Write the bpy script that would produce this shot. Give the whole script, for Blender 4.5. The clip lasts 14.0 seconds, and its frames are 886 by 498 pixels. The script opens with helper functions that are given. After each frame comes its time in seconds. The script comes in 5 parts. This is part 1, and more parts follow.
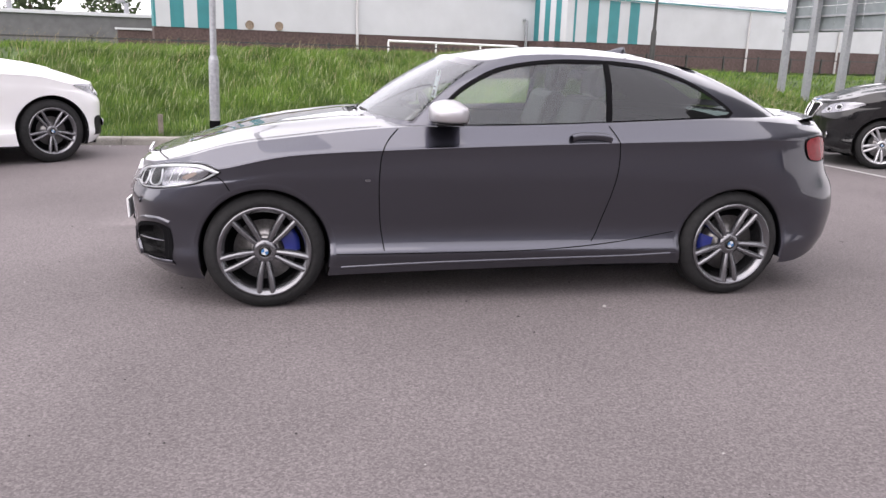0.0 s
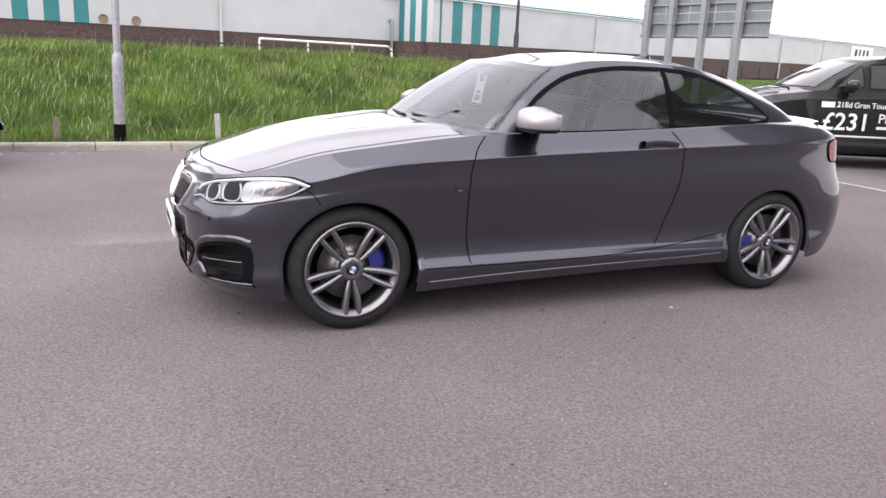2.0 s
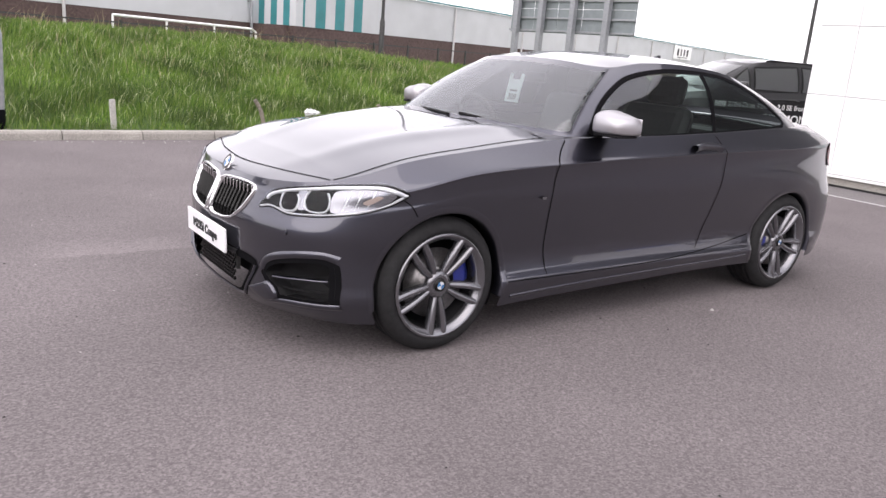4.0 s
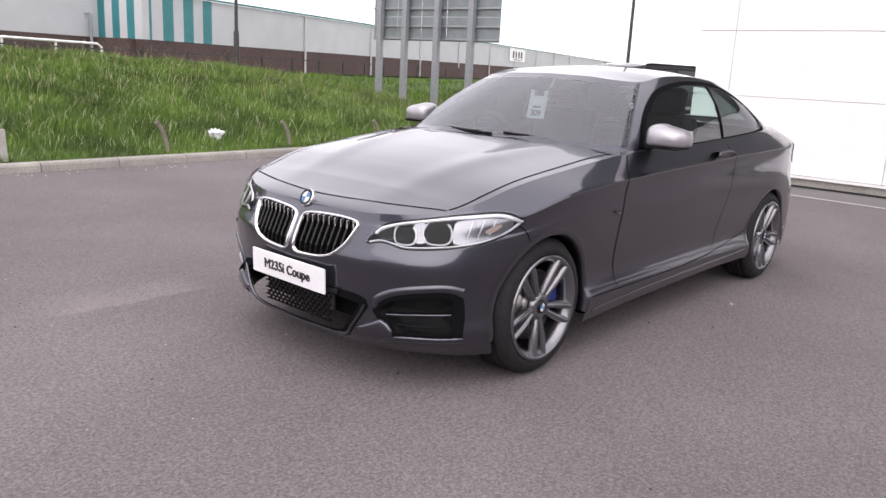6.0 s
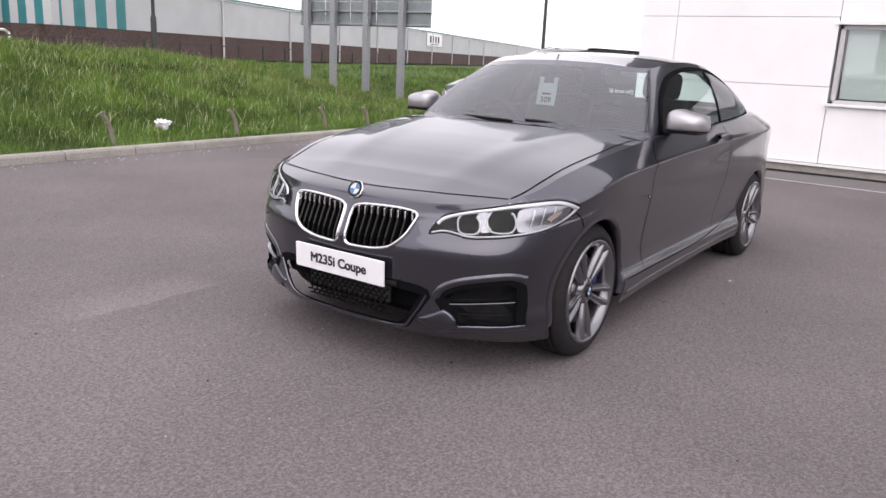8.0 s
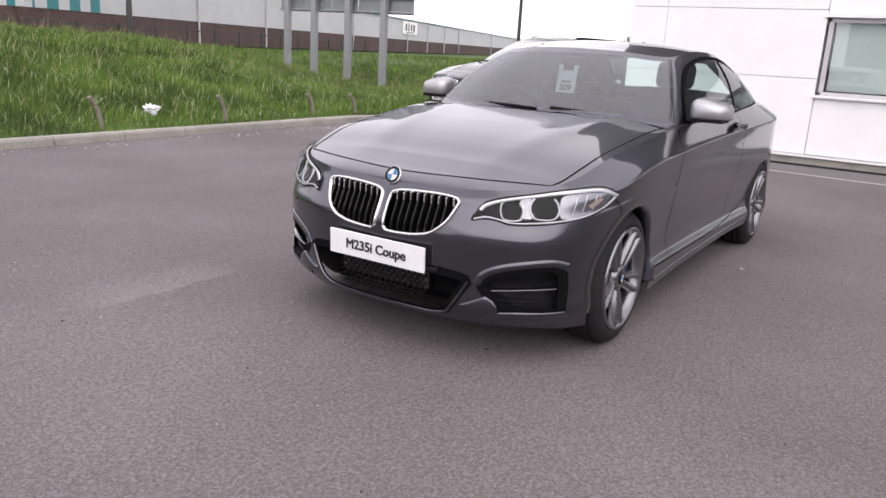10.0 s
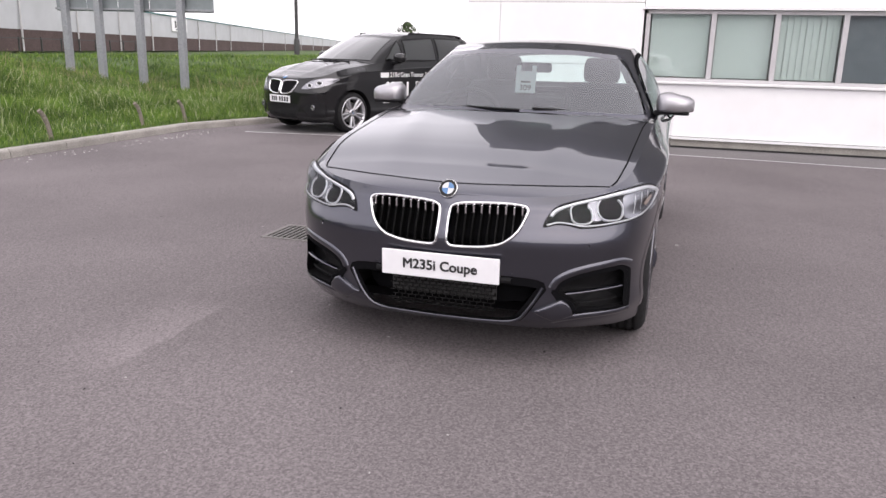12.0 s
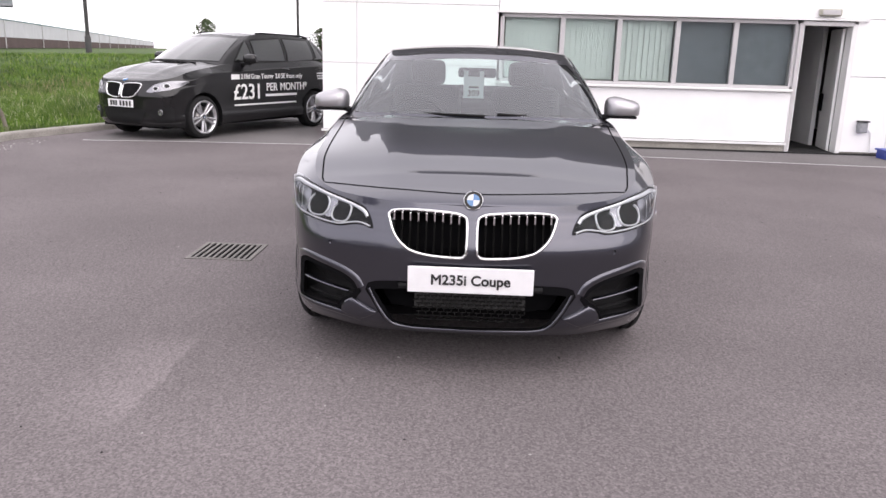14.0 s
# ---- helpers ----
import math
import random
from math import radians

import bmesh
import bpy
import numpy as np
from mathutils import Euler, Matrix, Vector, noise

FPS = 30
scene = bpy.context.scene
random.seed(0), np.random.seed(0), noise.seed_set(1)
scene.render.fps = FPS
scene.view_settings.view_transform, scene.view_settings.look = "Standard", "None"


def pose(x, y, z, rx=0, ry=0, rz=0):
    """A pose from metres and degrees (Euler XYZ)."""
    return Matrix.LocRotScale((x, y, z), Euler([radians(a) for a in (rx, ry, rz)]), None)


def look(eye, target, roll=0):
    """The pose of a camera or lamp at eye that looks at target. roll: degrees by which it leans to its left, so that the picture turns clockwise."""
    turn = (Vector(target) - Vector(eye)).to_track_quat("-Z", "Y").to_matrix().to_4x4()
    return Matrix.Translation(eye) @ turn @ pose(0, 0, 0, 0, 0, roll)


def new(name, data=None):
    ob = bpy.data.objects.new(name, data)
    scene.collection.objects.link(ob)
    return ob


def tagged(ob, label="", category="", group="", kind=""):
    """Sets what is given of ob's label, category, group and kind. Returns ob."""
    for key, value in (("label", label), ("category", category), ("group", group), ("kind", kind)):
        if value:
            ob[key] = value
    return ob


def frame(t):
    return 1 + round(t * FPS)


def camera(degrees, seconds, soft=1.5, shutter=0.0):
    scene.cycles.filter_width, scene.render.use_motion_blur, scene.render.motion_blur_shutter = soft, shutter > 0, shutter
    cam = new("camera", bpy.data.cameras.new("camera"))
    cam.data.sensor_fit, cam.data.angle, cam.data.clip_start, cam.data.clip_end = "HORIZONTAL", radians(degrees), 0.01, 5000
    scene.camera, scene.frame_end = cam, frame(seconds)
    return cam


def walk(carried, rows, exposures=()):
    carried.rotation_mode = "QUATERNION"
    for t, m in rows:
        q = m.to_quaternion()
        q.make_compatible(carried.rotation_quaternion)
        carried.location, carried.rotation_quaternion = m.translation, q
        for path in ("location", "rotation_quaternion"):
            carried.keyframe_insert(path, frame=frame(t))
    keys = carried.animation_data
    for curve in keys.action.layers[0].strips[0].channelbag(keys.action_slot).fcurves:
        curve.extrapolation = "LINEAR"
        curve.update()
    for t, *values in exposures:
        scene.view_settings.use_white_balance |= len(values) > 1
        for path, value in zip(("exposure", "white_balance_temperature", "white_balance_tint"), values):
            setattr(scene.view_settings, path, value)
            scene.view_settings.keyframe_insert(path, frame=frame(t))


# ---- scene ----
from mathutils.bvhtree import BVHTree

cam = camera(60.1, 14.0)
PATH = [
    (0, (0.181, -4.861, 1.373), (0.549, -2.96, 0.873), 1.7),
    (0.5, (-0.137, -4.806, 1.371), (0.368, -2.936, 0.875), 2.3),
    (1, (-0.433, -4.702, 1.359), (0.206, -2.872, 0.864), 3.3),
    (1.5, (-0.712, -4.516, 1.355), (-0.02, -2.705, 0.862), 3.8),
    (2, (-1.043, -4.346, 1.358), (-0.271, -2.567, 0.87), 2.5),
    (4.5, (-2.201, -3.303, 1.333), (-0.951, -1.819, 0.847), 4.9),
    (5, (-2.46, -3.108, 1.353), (-1.111, -1.709, 0.88), 4.2),
    (5.5, (-2.613, -2.898, 1.332), (-1.21, -1.549, 0.872), 3.5),
    (6, (-2.788, -2.706, 1.342), (-1.335, -1.409, 0.887), 2.9),
    (6.5, (-2.928, -2.534, 1.327), (-1.422, -1.303, 0.864), 2.7),
    (7, (-3.045, -2.368, 1.331), (-1.5, -1.189, 0.859), 2.7),
    (9.5, (-3.266, -2.147, 1.33), (-1.658, -1.066, 0.836), 2.8),
    (10, (-3.334, -2.0, 1.303), (-1.71, -0.946, 0.798), 3.3),
    (10.5, (-3.464, -1.746, 1.327), (-1.787, -0.783, 0.817), 3.6),
    (11, (-3.609, -1.472, 1.337), (-1.859, -0.648, 0.83), 2.3),
    (11.5, (-3.675, -1.192, 1.323), (-1.876, -0.479, 0.819), 1.9),
    (12, (-3.784, -0.902, 1.326), (-1.927, -0.351, 0.826), 1.4),
    (12.5, (-3.855, -0.631, 1.336), (-1.963, -0.228, 0.831), 1.5),
    (13, (-3.831, -0.365, 1.349), (-1.917, -0.06, 0.854), 2.0),
    (13.5, (-3.807, -0.118, 1.334), (-1.876, 0.058, 0.843), 0.1),
    (14, (-3.822, 0.009, 1.343), (-1.884, 0.078, 0.852), 1.6),
]
walk(cam, [(t, look(eye, target, roll)) for t, eye, target, roll in PATH],
     exposures=[(0, 0.92, 6600, 16), (5, 0.7, 6600, 16), (7, 0.51, 6600, 16), (9.5, 0.46, 6600, 16), (12, 0.54, 6600, 16), (14, 0.61, 6600, 16)])

# ---- light ----
SUN_ELEV, SUN_AZ = radians(48), radians(232)
world = bpy.data.worlds.new("overcast_sky")
scene.world = world
world.use_nodes = True
wn, wl = world.node_tree.nodes, world.node_tree.links
wn.clear()
sky = wn.new("ShaderNodeTexSky")
sky.sky_type, sky.sun_disc, sky.sun_elevation, sky.sun_rotation = "NISHITA", False, SUN_ELEV, SUN_AZ
sky.air_density, sky.dust_density = 1.0, 4.0
veil = wn.new("ShaderNodeMix")
veil.data_type = "RGBA"
veil.inputs["Factor"].default_value = 0.88
veil.inputs["B"].default_value = (10.6, 10.5, 10.9, 1)
back = wn.new("ShaderNodeBackground")
back.inputs["Strength"].default_value = 0.115
wout = wn.new("ShaderNodeOutputWorld")
wl.new(sky.outputs["Color"], veil.inputs["A"])
wl.new(veil.outputs["Result"], back.inputs["Color"])
wl.new(back.outputs["Background"], wout.inputs["Surface"])
sun_data = bpy.data.lights.new("sun", "SUN")
sun_data.energy, sun_data.angle, sun_data.color = 1.1, radians(85), (1.0, 0.97, 0.93)
sun = new("sun", sun_data)
sun.matrix_world = look((0, 0, 30), (30 * -math.sin(SUN_AZ) / math.tan(SUN_ELEV), 30 * -math.cos(SUN_AZ) / math.tan(SUN_ELEV), 0))


# ---- materials ----
def material(name, color, rough=0.6, metal=0.0, coat=0.0, noise_scale=0.0, noise_amount=0.15, bump=0.0, bump_scale=60.0, coarse=0.0, coarse_scale=1.0, spec=0.5, vary=0.0, coat_rough=0.03, fleck=0.0):
    """A surface with grain, large-scale variation, bump and optional piece-to-piece variation."""
    m = bpy.data.materials.new(name)
    m.use_nodes = True
    n, l = m.node_tree.nodes, m.node_tree.links
    b = n["Principled BSDF"]
    b.inputs["Base Color"].default_value = (*color, 1)
    b.inputs["Roughness"].default_value = rough
    b.inputs["Metallic"].default_value = metal
    b.inputs["Coat Weight"].default_value = coat
    b.inputs["Coat Roughness"].default_value = coat_rough
    b.inputs["Specular IOR Level"].default_value = spec
    coord = n.new("ShaderNodeTexCoord")
    last = None

    def scaled(source, factor_low, factor_high, scale, detail=4.0):
        tex = n.new("ShaderNodeTexNoise")
        tex.inputs["Scale"].default_value, tex.inputs["Detail"].default_value = scale, detail
        l.new(coord.outputs["Object"], tex.inputs["Vector"])
        ramp = n.new("ShaderNodeMapRange")
        ramp.inputs["From Min"].default_value, ramp.inputs["From Max"].default_value = 0.3, 0.7
        ramp.inputs["To Min"].default_value, ramp.inputs["To Max"].default_value = factor_low, factor_high
        l.new(tex.outputs["Fac"], ramp.inputs["Value"])
        return multiply(source, ramp.outputs["Result"])

    def multiply(source, value):
        mix = n.new("ShaderNodeMix")
        mix.data_type, mix.blend_type = "RGBA", "MULTIPLY"
        mix.inputs["Factor"].default_value = 1
        if source is None:
            mix.inputs["A"].default_value = (*color, 1)
        else:
            l.new(source, mix.inputs["A"])
        l.new(value, mix.inputs["B"])
        return mix.outputs["Result"]

    if noise_scale:
        last = scaled(last, 1 - noise_amount, 1 + noise_amount, noise_scale)
    if coarse:
        last = scaled(last, 1 - coarse, 1 + coarse, coarse_scale, 6.0)
    if vary:
        info = n.new("ShaderNodeObjectInfo")
        ramp = n.new("ShaderNodeMapRange")
        ramp.inputs["To Min"].default_value, ramp.inputs["To Max"].default_value = 1 - vary, 1 + vary
        l.new(info.outputs["Random"], ramp.inputs["Value"])
        last = multiply(last, ramp.outputs["Result"])
    if last is not None:
        l.new(last, b.inputs["Base Color"])
    if bump:
        tex = n.new("ShaderNodeTexNoise")
        tex.inputs["Scale"].default_value, tex.inputs["Detail"].default_value = bump_scale, 6.0
        l.new(coord.outputs["Object"], tex.inputs["Vector"])
        bp = n.new("ShaderNodeBump")
        bp.inputs["Strength"].default_value, bp.inputs["Distance"].default_value = bump, 0.01
        l.new(tex.outputs["Fac"], bp.inputs["Height"])
        l.new(bp.outputs["Normal"], b.inputs["Normal"])
    return m


def glass(name, tint, mix, rough=0.0):
    """Thin tinted glass: a see-through tint with a clear gloss by Fresnel."""
    m = bpy.data.materials.new(name)
    m.use_nodes = True
    n, l = m.node_tree.nodes, m.node_tree.links
    n.clear()
    out = n.new("ShaderNodeOutputMaterial")
    see = n.new("ShaderNodeBsdfTransparent")
    see.inputs["Color"].default_value = (*tint, 1)
    gloss = n.new("ShaderNodeBsdfGlossy")
    gloss.inputs["Roughness"].default_value = rough
    gloss.inputs["Color"].default_value = (0.95, 0.97, 1, 1)
    fres = n.new("ShaderNodeFresnel")
    fres.inputs["IOR"].default_value = mix
    mx = n.new("ShaderNodeMixShader")
    l.new(fres.outputs["Fac"], mx.inputs["Fac"])
    l.new(see.outputs["BSDF"], mx.inputs[1])
    l.new(gloss.outputs["BSDF"], mx.inputs[2])
    l.new(mx.outputs["Shader"], out.inputs["Surface"])
    return m


PAINT = material("grey_metallic_paint", (0.056, 0.057, 0.076), 0.34, 1.0, 1.0, 900, 0.12, coat_rough=0.005)
PAINT.node_tree.nodes["Principled BSDF"].inputs["Coat IOR"].default_value = 1.68
BLACK_PAINT = material("black_paint", (0.006, 0.006, 0.007), 0.5, 0.0, 1.0, coat_rough=0.01, spec=0.1)
WHITE_PAINT = material("white_car_paint", (0.78, 0.78, 0.79), 0.35, 0.0, 1.0)
SATIN = material("satin_mirror_silver", (0.44, 0.43, 0.45), 0.36, 0.8, 0.2)
CHROME = material("chrome", (0.82, 0.82, 0.83), 0.12, 1.0)
PLASTIC = material("black_plastic", (0.012, 0.012, 0.013), 0.5, spec=0.15, noise_scale=300, noise_amount=0.3, bump=0.1, bump_scale=400)
GLOSS_BLACK = material("gloss_black", (0.008, 0.008, 0.008), 0.15, spec=0.3)
RUBBER = material("tyre_rubber", (0.016, 0.016, 0.017), 0.75, spec=0.25, noise_scale=40, noise_amount=0.25, bump=0.2, bump_scale=200)
ALLOY = material("grey_alloy", (0.2, 0.2, 0.215), 0.26, 0.9, 0.3, 200, 0.08)
SILVER = material("silver_alloy", (0.55, 0.55, 0.57), 0.3, 0.85, 0.3, 200, 0.06)
DISC = material("brake_disc_steel", (0.28, 0.27, 0.27), 0.38, 0.9, noise_scale=90, noise_amount=0.2)
CALIPER = material("blue_caliper_paint", (0.008, 0.018, 0.17), 0.35, 0.0, 0.6)
BLUE = material("badge_blue", (0.04, 0.15, 0.34), 0.25, 0, 0.8)
WHITE_ENAMEL = material("white_enamel", (0.82, 0.82, 0.82), 0.3, 0, 0.5)
RED_LENS = material("red_lens", (0.17, 0.003, 0.009), 0.25, 0, 0.12, 30, 0.2, spec=0.3)
LAMP_SILVER = material("lamp_reflector", (0.3, 0.3, 0.32), 0.25, 0.9)
LAMP_BLACK = material("lamp_bezel_black", (0.01, 0.01, 0.011), 0.5, spec=0.12)
LAMP_BRIGHT = material("lamp_light_guide", (0.62, 0.63, 0.65), 0.28, 0.35, 0.5)
PALE_ENAMEL = material("pale_enamel", (0.55, 0.56, 0.58), 0.3, 0, 0.5)
AMBER = material("amber_reflector", (0.42, 0.34, 0.3), 0.25, 0, 0.6)
PLATE = material("plate_white", (0.82, 0.82, 0.84), 0.45, noise_scale=20, noise_amount=0.03)
INK = material("black_lettering", (0.02, 0.02, 0.022), 0.5)
WHITE_INK = material("white_vinyl", (0.85, 0.85, 0.85), 0.5)
LEATHER = material("dark_seat_leather", (0.022, 0.022, 0.024), 0.55, noise_scale=60, noise_amount=0.2, bump=0.15, bump_scale=150)
CARPET = material("dark_interior_trim", (0.014, 0.014, 0.015), 0.8, noise_scale=80, noise_amount=0.25)
HEADLINING = material("grey_headlining", (0.25, 0.25, 0.25), 0.9)
CAR_GLASS = glass("tinted_car_glass", (0.78, 0.87, 0.83), 1.8)
DARK_GLASS = glass("dark_rear_glass", (0.16, 0.18, 0.18), 1.6)
REAR_SCREEN = glass("rear_screen_glass", (0.72, 0.84, 0.8), 1.02)
SCREEN_GLASS = glass("windscreen_glass", (0.8, 0.88, 0.86), 2.2)
LENS_GLASS = glass("clear_lamp_lens", (0.97, 0.98, 0.99), 1.22)
WINDOW_GLASS = glass("window_glass", (0.95, 0.98, 0.97), 1.7)
SHUT = material("shut_line_gap", (0.006, 0.006, 0.007), 0.8, spec=0.04)

ASPHALT = material("asphalt", (0.146, 0.130, 0.133), 0.9, noise_scale=60, noise_amount=0.2, bump=0.22, bump_scale=230, coarse=0.14, coarse_scale=0.6, spec=0.2)


def aggregate(m, scale, low, high):
    """Stone chips of differing tone in the surface, each a cell."""
    n, l = m.node_tree.nodes, m.node_tree.links
    b = n["Principled BSDF"]
    old = b.inputs["Base Color"].links[0].from_socket
    co = n.new("ShaderNodeTexCoord")
    cell = n.new("ShaderNodeTexVoronoi")
    cell.inputs["Scale"].default_value = scale
    l.new(co.outputs["Object"], cell.inputs["Vector"])
    split = n.new("ShaderNodeSeparateColor")
    l.new(cell.outputs["Color"], split.inputs["Color"])
    rng = n.new("ShaderNodeMapRange")
    rng.inputs["To Min"].default_value, rng.inputs["To Max"].default_value = low, high
    l.new(split.outputs["Red"], rng.inputs["Value"])
    mx = n.new("ShaderNodeMix")
    mx.data_type, mx.blend_type = "RGBA", "MULTIPLY"
    mx.inputs["Factor"].default_value = 1
    l.new(old, mx.inputs["A"])
    l.new(rng.outputs["Result"], mx.inputs["B"])
    l.new(mx.outputs["Result"], b.inputs["Base Color"])


aggregate(ASPHALT, 150, 0.74, 1.26)


def worn_patch(m, x0, x1, edge, deep, gain):
    """A paler worn area with one straight cut edge, fading out on its other sides."""
    n, l = m.node_tree.nodes, m.node_tree.links
    b = n["Principled BSDF"]
    old = b.inputs["Base Color"].links[0].from_socket
    co = n.new("ShaderNodeTexCoord")
    nz = n.new("ShaderNodeTexNoise")
    nz.inputs["Scale"].default_value, nz.inputs["Detail"].default_value = 5, 6
    l.new(co.outputs["Object"], nz.inputs["Vector"])
    shift = n.new("ShaderNodeMix")
    shift.data_type, shift.blend_type = "RGBA", "LINEAR_LIGHT"
    shift.inputs["Factor"].default_value = 0.05
    l.new(co.outputs["Object"], shift.inputs["A"])
    l.new(nz.outputs["Color"], shift.inputs["B"])
    xyz = n.new("ShaderNodeSeparateXYZ")
    l.new(shift.outputs["Result"], xyz.inputs["Vector"])
    value = None
    for axis, low, high in (("X", x0 - .15, x0 + .1), ("X", x1 + .1, x1 - .1), ("Y", edge - .012, edge + .012), ("Y", edge + deep, edge + .02)):
        rng = n.new("ShaderNodeMapRange")
        rng.inputs["From Min"].default_value, rng.inputs["From Max"].default_value = low, high
        l.new(xyz.outputs[axis], rng.inputs["Value"])
        if value is None:
            value = rng.outputs["Result"]
        else:
            mul = n.new("ShaderNodeMath")
            mul.operation = "MULTIPLY"
            l.new(value, mul.inputs[0])
            l.new(rng.outputs["Result"], mul.inputs[1])
            value = mul.outputs["Value"]
    lift = n.new("ShaderNodeMapRange")
    lift.inputs["To Min"].default_value, lift.inputs["To Max"].default_value = 1.0, gain
    l.new(value, lift.inputs["Value"])
    mx = n.new("ShaderNodeMix")
    mx.data_type, mx.blend_type = "RGBA", "MULTIPLY"
    mx.inputs["Factor"].default_value = 1
    l.new(old, mx.inputs["A"])
    l.new(lift.outputs["Result"], mx.inputs["B"])
    l.new(mx.outputs["Result"], b.inputs["Base Color"])


worn_patch(ASPHALT, -1.24, -0.46, 1.27, 0.42, 1.3)
CONCRETE = material("kerb_concrete", (0.30, 0.285, 0.26), 0.9, noise_scale=60, noise_amount=0.2, bump=0.4, bump_scale=120, coarse=0.15, coarse_scale=3, vary=0.08)
ROAD_PAINT = material("worn_white_line", (0.42, 0.41, 0.41), 0.8, noise_scale=25, noise_amount=0.3, bump=0.4, bump_scale=250)
SOIL = material("grassy_soil", (0.045, 0.082, 0.012), 0.95, noise_scale=6, noise_amount=0.4, bump=0.8, bump_scale=30, coarse=0.3, coarse_scale=0.8)
CLADDING = material("white_cladding", (0.50, 0.51, 0.535), 0.55, noise_scale=1.2, noise_amount=0.05, coarse=0.06, coarse_scale=0.25)
WALL_WHITE = material("white_wall_panel", (0.86, 0.86, 0.87), 0.5, noise_scale=3, noise_amount=0.02, coarse=0.04, coarse_scale=0.7)
TEAL = material("teal_cladding", (0.03, 0.2, 0.22), 0.5, noise_scale=2, noise_amount=0.1)
BROWN = material("brown_brick_base", (0.085, 0.056, 0.053), 0.9, noise_scale=14, noise_amount=0.3, coarse=0.15, coarse_scale=0.6)
ROOF = material("pale_metal_roof", (0.6, 0.62, 0.65), 0.5, noise_scale=3, noise_amount=0.1)
GALV = material("galvanised_steel", (0.33, 0.34, 0.36), 0.5, 0.5, noise_scale=25, noise_amount=0.15)
SIGN_BACK = material("sign_back_aluminium", (0.24, 0.27, 0.28), 0.55, 0.4, noise_scale=4, noise_amount=0.12)
VENT = material("tan_vent_metal", (0.26, 0.2, 0.15), 0.6, noise_scale=20, noise_amount=0.2)
GREY_TRIM = material("grey_window_frame", (0.5, 0.49, 0.5), 0.45, noise_scale=30, noise_amount=0.06)
DARK_STEEL = material("dark_grey_metal", (0.05, 0.05, 0.05), 0.6, 0.3, noise_scale=20, noise_amount=0.2)
BLIND = material("pale_green_blind", (0.80, 0.86, 0.83), 0.8, noise_scale=4, noise_amount=0.05)
ROOM = material("dim_room", (0.5, 0.5, 0.49), 0.9, noise_scale=3, noise_amount=0.1)
WOOD = material("weathered_stake_wood", (0.2, 0.175, 0.145), 0.9, noise_scale=40, noise_amount=0.35, bump=0.5, bump_scale=60)
IRON = material("drain_iron", (0.2, 0.19, 0.18), 0.7, 0.5, noise_scale=80, noise_amount=0.3)
LITTER = material("crumpled_plastic", (0.75, 0.76, 0.78), 0.4, noise_scale=15, noise_amount=0.15)
BLUE_PLASTIC = material("blue_plastic", (0.03, 0.06, 0.35), 0.45)
PAPER = material("pale_blue_card", (0.8, 0.9, 0.92), 0.6)


# ---- building blocks ----
def link(name, bm, mat, parent=None, label="", smooth=False, matrix=None):
    mesh = bpy.data.meshes.new(name)
    bm.normal_update()
    bm.to_mesh(mesh)
    bm.free()
    for mt in (mat if isinstance(mat, (list, tuple)) else [mat]):
        mesh.materials.append(mt)
    if smooth:
        mesh.shade_smooth()
    ob = new(name, mesh)
    if parent is not None:
        ob.parent = parent
    if matrix is not None:
        ob.matrix_basis = matrix
    if label:
        ob["label"] = label
    return ob


def part(name, bm, mat, parent, label="", smooth=False, matrix=None):
    return link(name, bm, mat, parent, label, smooth, matrix)


def thing(name, place, label, category, group="", kind=""):
    return tagged(_at(new(name), place), label, category, group, kind)


def _at(ob, place):
    ob.matrix_basis = place if isinstance(place, Matrix) else Matrix.Translation(place)
    return ob


def box(bm, x0, x1, y0, y1, z0, z1, bevel=0.0):
    r = bmesh.ops.create_cube(bm, size=1)
    for v in r["verts"]:
        v.co = Vector((x0 + (v.co.x + .5) * (x1 - x0), y0 + (v.co.y + .5) * (y1 - y0), z0 + (v.co.z + .5) * (z1 - z0)))
    if bevel:
        edges = list({e for v in r["verts"] for e in v.link_edges})
        bmesh.ops.bevel(bm, geom=edges, offset=bevel, segments=2, affect="EDGES", profile=0.5)
    return bm


def boxed(*a, bevel=0.0):
    return box(bmesh.new(), *a, bevel=bevel)


def lathe(profile, n=48, axis="y", a0=0.0, a1=2 * math.pi, bm=None, centre=(0, 0, 0)):
    """A turned shape: profile rows are (along the axis, radius)."""
    bm = bm or bmesh.new()
    full = abs(a1 - a0 - 2 * math.pi) < 1e-6
    steps = n if full else n + 1
    rings = []
    for h, r in profile:
        ring = []
        for i in range(steps):
            a = a0 + (a1 - a0) * i / n
            c, s = r * math.cos(a), r * math.sin(a)
            p = {"y": (c, h, s), "z": (c, s, h), "x": (h, c, s)}[axis]
            ring.append(bm.verts.new(Vector(p) + Vector(centre)))
        rings.append(ring)
    for p, q in zip(rings, rings[1:]):
        for i in range(n):
            j = (i + 1) % steps
            bm.faces.new((p[i], p[j], q[j], q[i]))
    return bm


